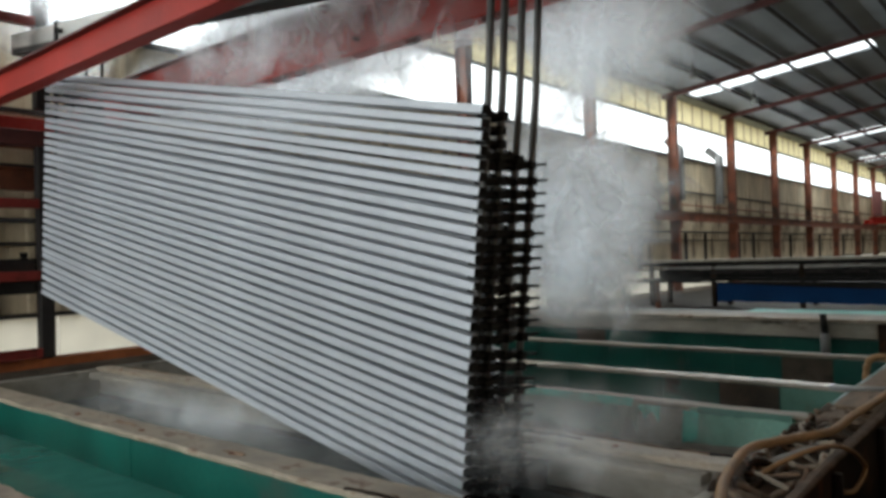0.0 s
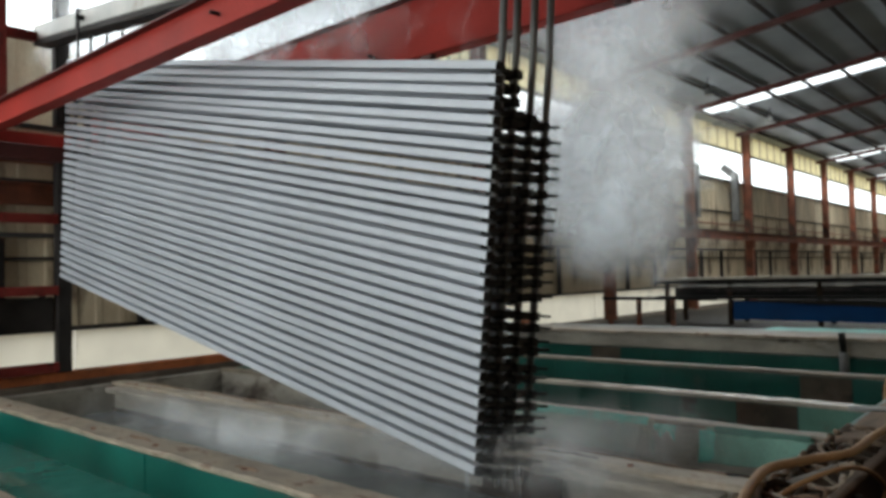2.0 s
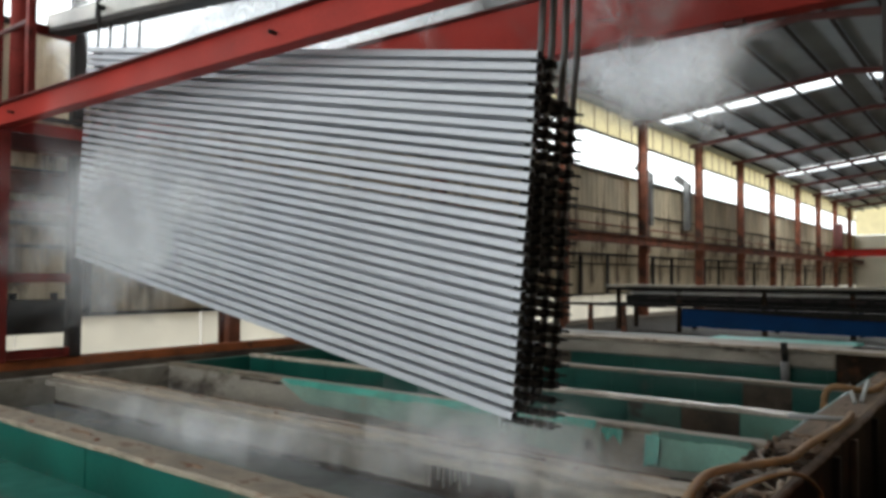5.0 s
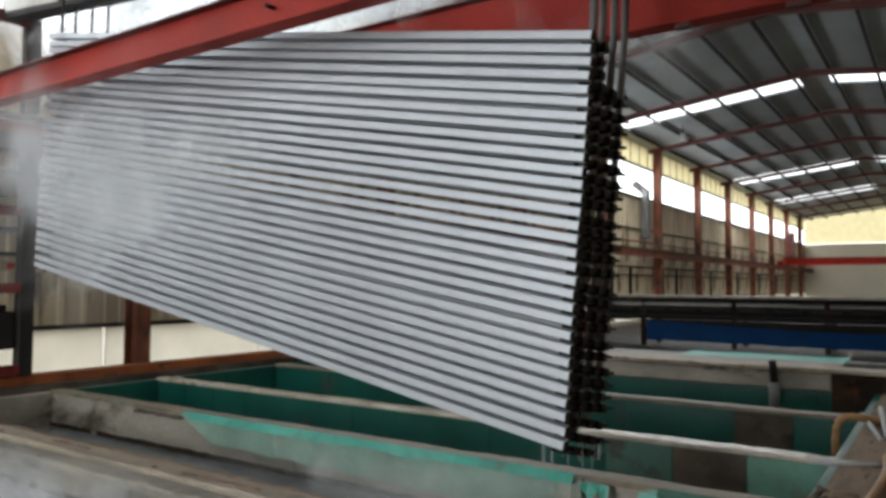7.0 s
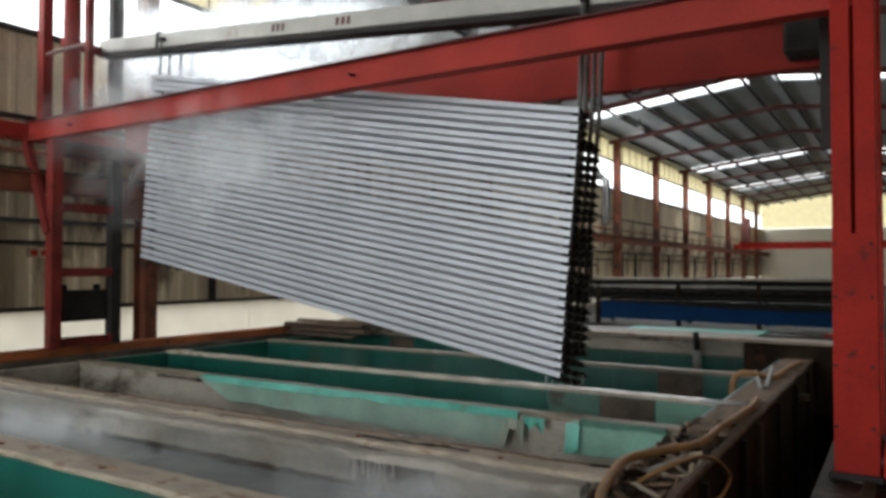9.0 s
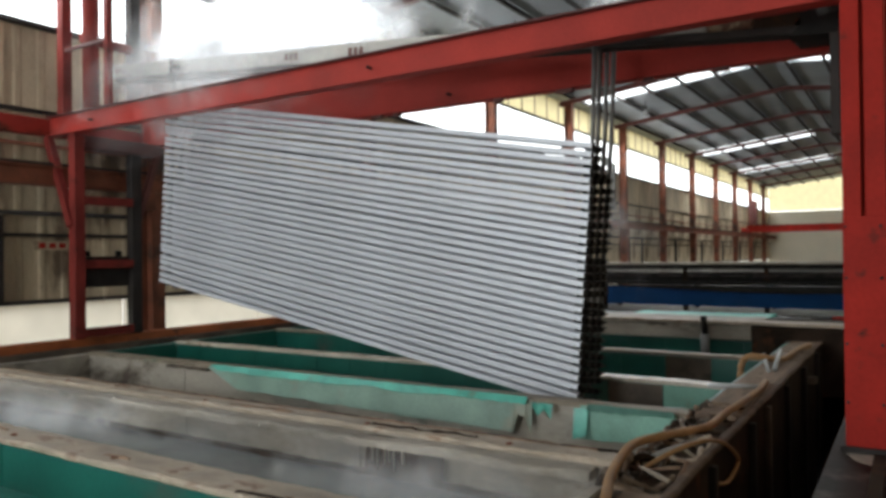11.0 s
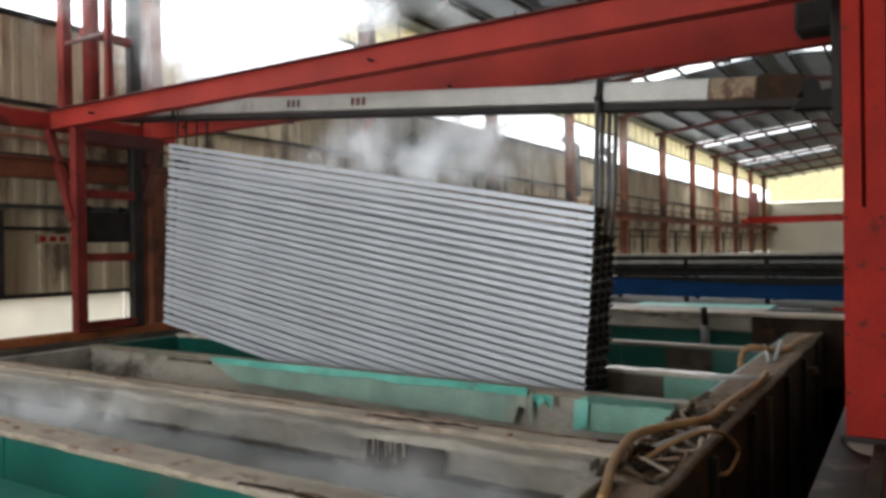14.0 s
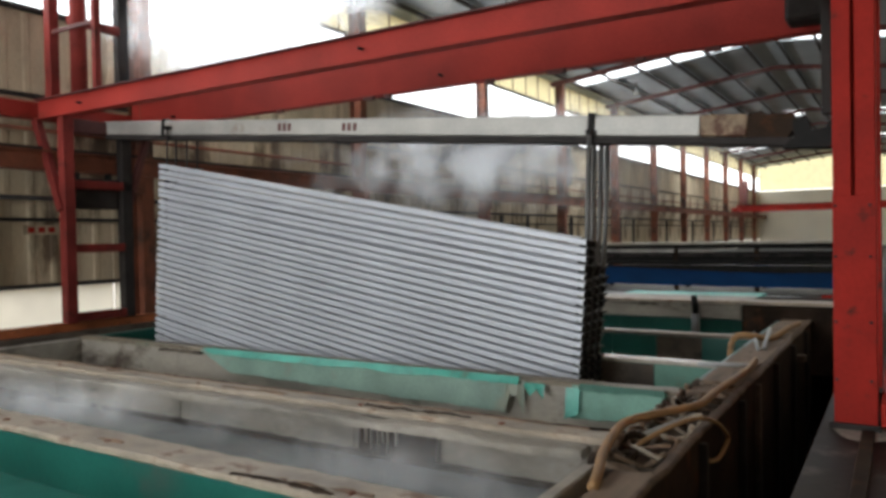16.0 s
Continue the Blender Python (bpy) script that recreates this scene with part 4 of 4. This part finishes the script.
def steam_material(name, strength, low=0.32, high=0.62):
    """Thin white vapour: mostly clear, thicker where a wisp is dense."""
    m = bpy.data.materials.new(name)
    m.use_nodes = True
    n, l = m.node_tree.nodes, m.node_tree.links
    n.clear()
    out, mix = n.new("ShaderNodeOutputMaterial"), n.new("ShaderNodeMixShader")
    clear, body = n.new("ShaderNodeBsdfTransparent"), n.new("ShaderNodeAddShader")
    d, t = n.new("ShaderNodeBsdfDiffuse"), n.new("ShaderNodeBsdfTranslucent")
    for b in (d, t):
        b.inputs["Color"].default_value = (0.495, 0.50, 0.505, 1)
    l.new(d.outputs[0], body.inputs[0])
    l.new(t.outputs[0], body.inputs[1])
    at = n.new("ShaderNodeAttribute")
    at.attribute_name = "wisp"
    ns = n.new("ShaderNodeTexNoise")
    ns.inputs["Scale"].default_value, ns.inputs["Detail"].default_value = 2.2, 3
    co = n.new("ShaderNodeTexCoord")
    l.new(co.outputs["Object"], ns.inputs["Vector"])
    mr = n.new("ShaderNodeMapRange")
    mr.inputs["From Min"].default_value, mr.inputs["From Max"].default_value, mr.inputs["To Max"].default_value = low, high, strength
    l.new(ns.outputs["Fac"], mr.inputs["Value"])
    mu = n.new("ShaderNodeMath")
    mu.operation = "MULTIPLY"
    l.new(at.outputs["Fac"], mu.inputs[0])
    l.new(mr.outputs[0], mu.inputs[1])
    l.new(mu.outputs[0], mix.inputs[0])
    l.new(clear.outputs[0], mix.inputs[1])
    l.new(body.outputs[0], mix.inputs[2])
    l.new(mix.outputs[0], out.inputs[0])
    return m


M_THICK, M_MID = steam_material("dense_steam", 0.85), steam_material("steam", 0.5)
M_PUFF = steam_material("puffy_steam", 0.22, 0.40, 0.68)
M_VEIL = steam_material("steam_veil", 0.19, 0.15, 0.85)


def steam_cloud(label, at, size, wisps, mat, seed):
    """A drifting cloud of many small domed wisps, densest at its heart."""
    rnd = random.Random(seed)
    verts, faces, dens = [], [], []
    for _ in range(wisps):
        c = Vector([rnd.gauss(0, 0.39) * k for k in size])
        away = sum((c[i] / size[i]) ** 2 for i in range(3)) ** 0.5
        r = rnd.uniform(0.22, 0.5) * min(1.0, (size[0] * size[1] * size[2]) ** (1 / 3))
        m = Matrix.Translation(c) @ Euler([rnd.uniform(0, 6.28) for _ in range(3)]).to_matrix().to_4x4()
        base = len(verts)
        heart = max(0.15, 1.0 - 0.55 * away)
        verts.append(m @ Vector((0, 0, 0.3 * r)))
        dens.append(heart)
        for q, f, up in ((0.4, 0.7, 0.22), (0.72, 0.28, 0.08), (1.0, 0.0, -0.12)):
            for k in range(12):
                a = k * math.tau / 12
                w = r * q * (1 + 0.25 * noise.noise((math.cos(a) * 1.5, math.sin(a) * 1.5, base * 0.37)))
                verts.append(m @ Vector((w * math.cos(a), w * math.sin(a), up * r)))
                dens.append(heart * f)
        for k in range(12):
            j = (k + 1) % 12
            faces.append((base, base + 1 + k, base + 1 + j))
            for g in (0, 1):
                o = base + 1 + 12 * g
                faces.append((o + k, o + 12 + k, o + 12 + j, o + j))
    me = bpy.data.meshes.new("steam_cloud")
    me.from_pydata(verts, [], faces)
    me.attributes.new("wisp", "FLOAT", "POINT").data.foreach_set("value", dens)
    for p in me.polygons:
        p.use_smooth = True
    me.materials.append(mat)
    ob = new("steam_cloud", me)
    ob.matrix_world = pose(*at)
    ob.visible_shadow = False
    return tagged(ob, label, "steam", "steam over the tanks", "stuff")


# each cloud: label, size, wisps, material, seed, its drift as (seconds, x, y, z)
CLOUDS = [
    ("dense white steam billowing behind the rack", (0.70, 0.8, 0.85), 420, M_THICK, 1, ((0, -3.0, 5.1, 1.65), (1.5, -2.80, 5.1, 2.05), (2.5, -2.78, 5.15, 2.30), (3.5, -2.62, 5.3, 2.58), (4.2, -2.45, 5.45, 2.85), (5, -2.2, 5.7, 3.45), (8, -2.0, 7.5, 5.6), (16, -2, 12, 6.6))),
    ("white steam rising over the rack end", (1.0, 0.8, 0.75), 230, M_MID, 2, ((0, -2.7, 5.0, 3.1), (2, -2.7, 5.1, 3.4), (4, -2.5, 5.4, 3.6), (5, -2.5, 5.6, 3.5), (8, -3.0, 7.3, 4.2), (16, -3, 12, 6.7))),
    ("bright steam drifting above the rack", (3.0, 0.5, 0.75), 620, M_THICK, 3, ((0, -5.8, 4.6, 3.45), (2, -5.8, 4.7, 3.7), (4, -6.2, 5.0, 3.95), (6, -6.6, 5.8, 4.1), (9, -7.4, 7.2, 4.4), (12.5, -8.6, 8.2, 4.9), (16, -9.0, 8.4, 5.2))),
    ("steam hanging under the eave by the windows", (1.3, 0.8, 0.9), 190, M_MID, 4, ((0, -10.0, 4.2, 4.6), (5, -9.9, 5.2, 4.6), (9, -9.7, 7.2, 4.7), (12.5, -9.3, 8.2, 4.7), (16, -9.6, 8.2, 4.7))),
    ("thin steam round the far end of the rack", (1.4, 0.5, 0.95), 110, M_VEIL, 5, ((0, -10.2, -0.5, 2.8), (2.8, -10.2, 0.8, 2.8), (4.0, -8.4, 3.95, 2.7), (5, -7.0, 3.7, 2.2), (8, -7.9, 5.2, 3.1), (10, -9.0, 6.2, 3.7), (16, -10.0, 7.2, 4.6))),
    ("low steam creeping over the bath liquid", (3.0, 0.5, 0.14), 270, M_VEIL, 6, ((0, -5.7, 3.5, 0.08), (5, -5.2, 3.6, 0.10), (10, -6.5, 3.5, 0.02), (16, -6.2, 3.5, 0.02))),
    ("low steam over the near bath", (1.6, 0.55, 0.24), 230, M_VEIL, 7, ((0, -2.9, 3.7, 0.30), (3.5, -3.1, 3.9, 0.25), (6, -2.6, 4.1, 0.15), (9, -2.6, 3.8, -0.06), (16, -2.7, 3.6, -0.10))),
    ("wisps of steam between the tank rims", (1.7, 0.4, 0.25), 130, M_VEIL, 8, ((0, -3.2, 5.0, 0.22), (3, -3.3, 5.0, 0.22), (6, -3.9, 5.1, 0.12), (9, -4.0, 5.1, -0.15), (16, -4.0, 5.1, -0.4))),
    ("steam rising behind the lowered rack", (3.0, 0.5, 0.8), 700, M_PUFF, 9, ((0, -5.0, 7.9, -2.2), (8, -5.0, 8.0, -1.6), (10, -5.2, 8.1, 0.6), (12.5, -5.6, 8.2, 2.75), (16, -4.3, 8.2, 2.45))),
    ("faint steam veil before the rack", (2.4, 0.2, 1.0), 430, M_VEIL, 10, ((0, -9.5, 0.0, 2.0), (3.3, -9.5, 0.3, 2.0), (4.2, -8.4, 2.4, 1.9), (5, -6.5, 3.5, 1.8), (7.5, -6.6, 5.0, 2.3), (9, -6.6, 5.7, 2.7), (11, -7.2, 5.9, 3.6), (16, -8, 5.9, 6.0))),
]
clouds = [(steam_cloud(lab, rows[0][1:], size, wisps, mat, seed), rows) for lab, size, wisps, mat, seed, rows in CLOUDS]


# ---- motion ----
def motions():
    walk(gantry, [(t, pose(0, y, 0)) for t, y in (
        (0, 2.79), (2.5, 2.79), (3.0, 2.82), (3.5, 2.95), (4.0, 3.16), (4.5, 3.40), (5.0, 3.64), (6.0, 4.13), (7.0, 4.63), (8.0, 5.12),
        (8.5, 5.37), (9.0, 5.56), (9.5, 5.67), (10.0, 5.73), (11.0, 5.78), (12.5, 5.80), (16.0, 5.80))])
    lift = (
        (0, 3.38, 2.24, 0.215), (1.5, 3.39, 2.52, 0.215), (2.5, 3.40, 2.68, 0.21), (3.0, 3.42, 2.78, 0.20), (3.5, 3.48, 2.86, 0.197), (4.0, 3.69, 2.86, 0.195),
        (5.0, 4.13, 2.83, 0.190), (6.0, 4.66, 2.83, 0.188), (7.0, 5.18, 2.83, 0.188), (8.0, 5.70, 2.82, 0.188), (8.5, 5.97, 2.82, 0.188), (9.0, 6.19, 2.80, 0.188), (9.5, 6.27, 2.73, 0.187),
        (10.0, 6.31, 2.61, 0.186), (11.0, 6.36, 2.37, 0.185), (12.5, 6.40, 2.02, 0.185), (14.5, 6.40, 1.62, 0.184), (16.0, 6.40, 1.31, 0.184))
    walk(rack, [(t, pose(-2.44 if t > 3.2 else -2.53, y, z + 0.03, 0, math.degrees(math.atan(s) - SLOPE), 0)) for t, y, z, s in lift])
    walk(weight, [(t, pose(-9.93, 0, 3.20 - 0.84 * z)) for t, y, z, s in lift])
    for k, (ob, rows) in enumerate(clouds):
        spin = 14 if k < 5 else 5
        last = rows[-1][0]
        walk(ob, [(t, pose(x, y, z, 0, 0, spin * t / last)) for t, x, y, z in rows])


motions()
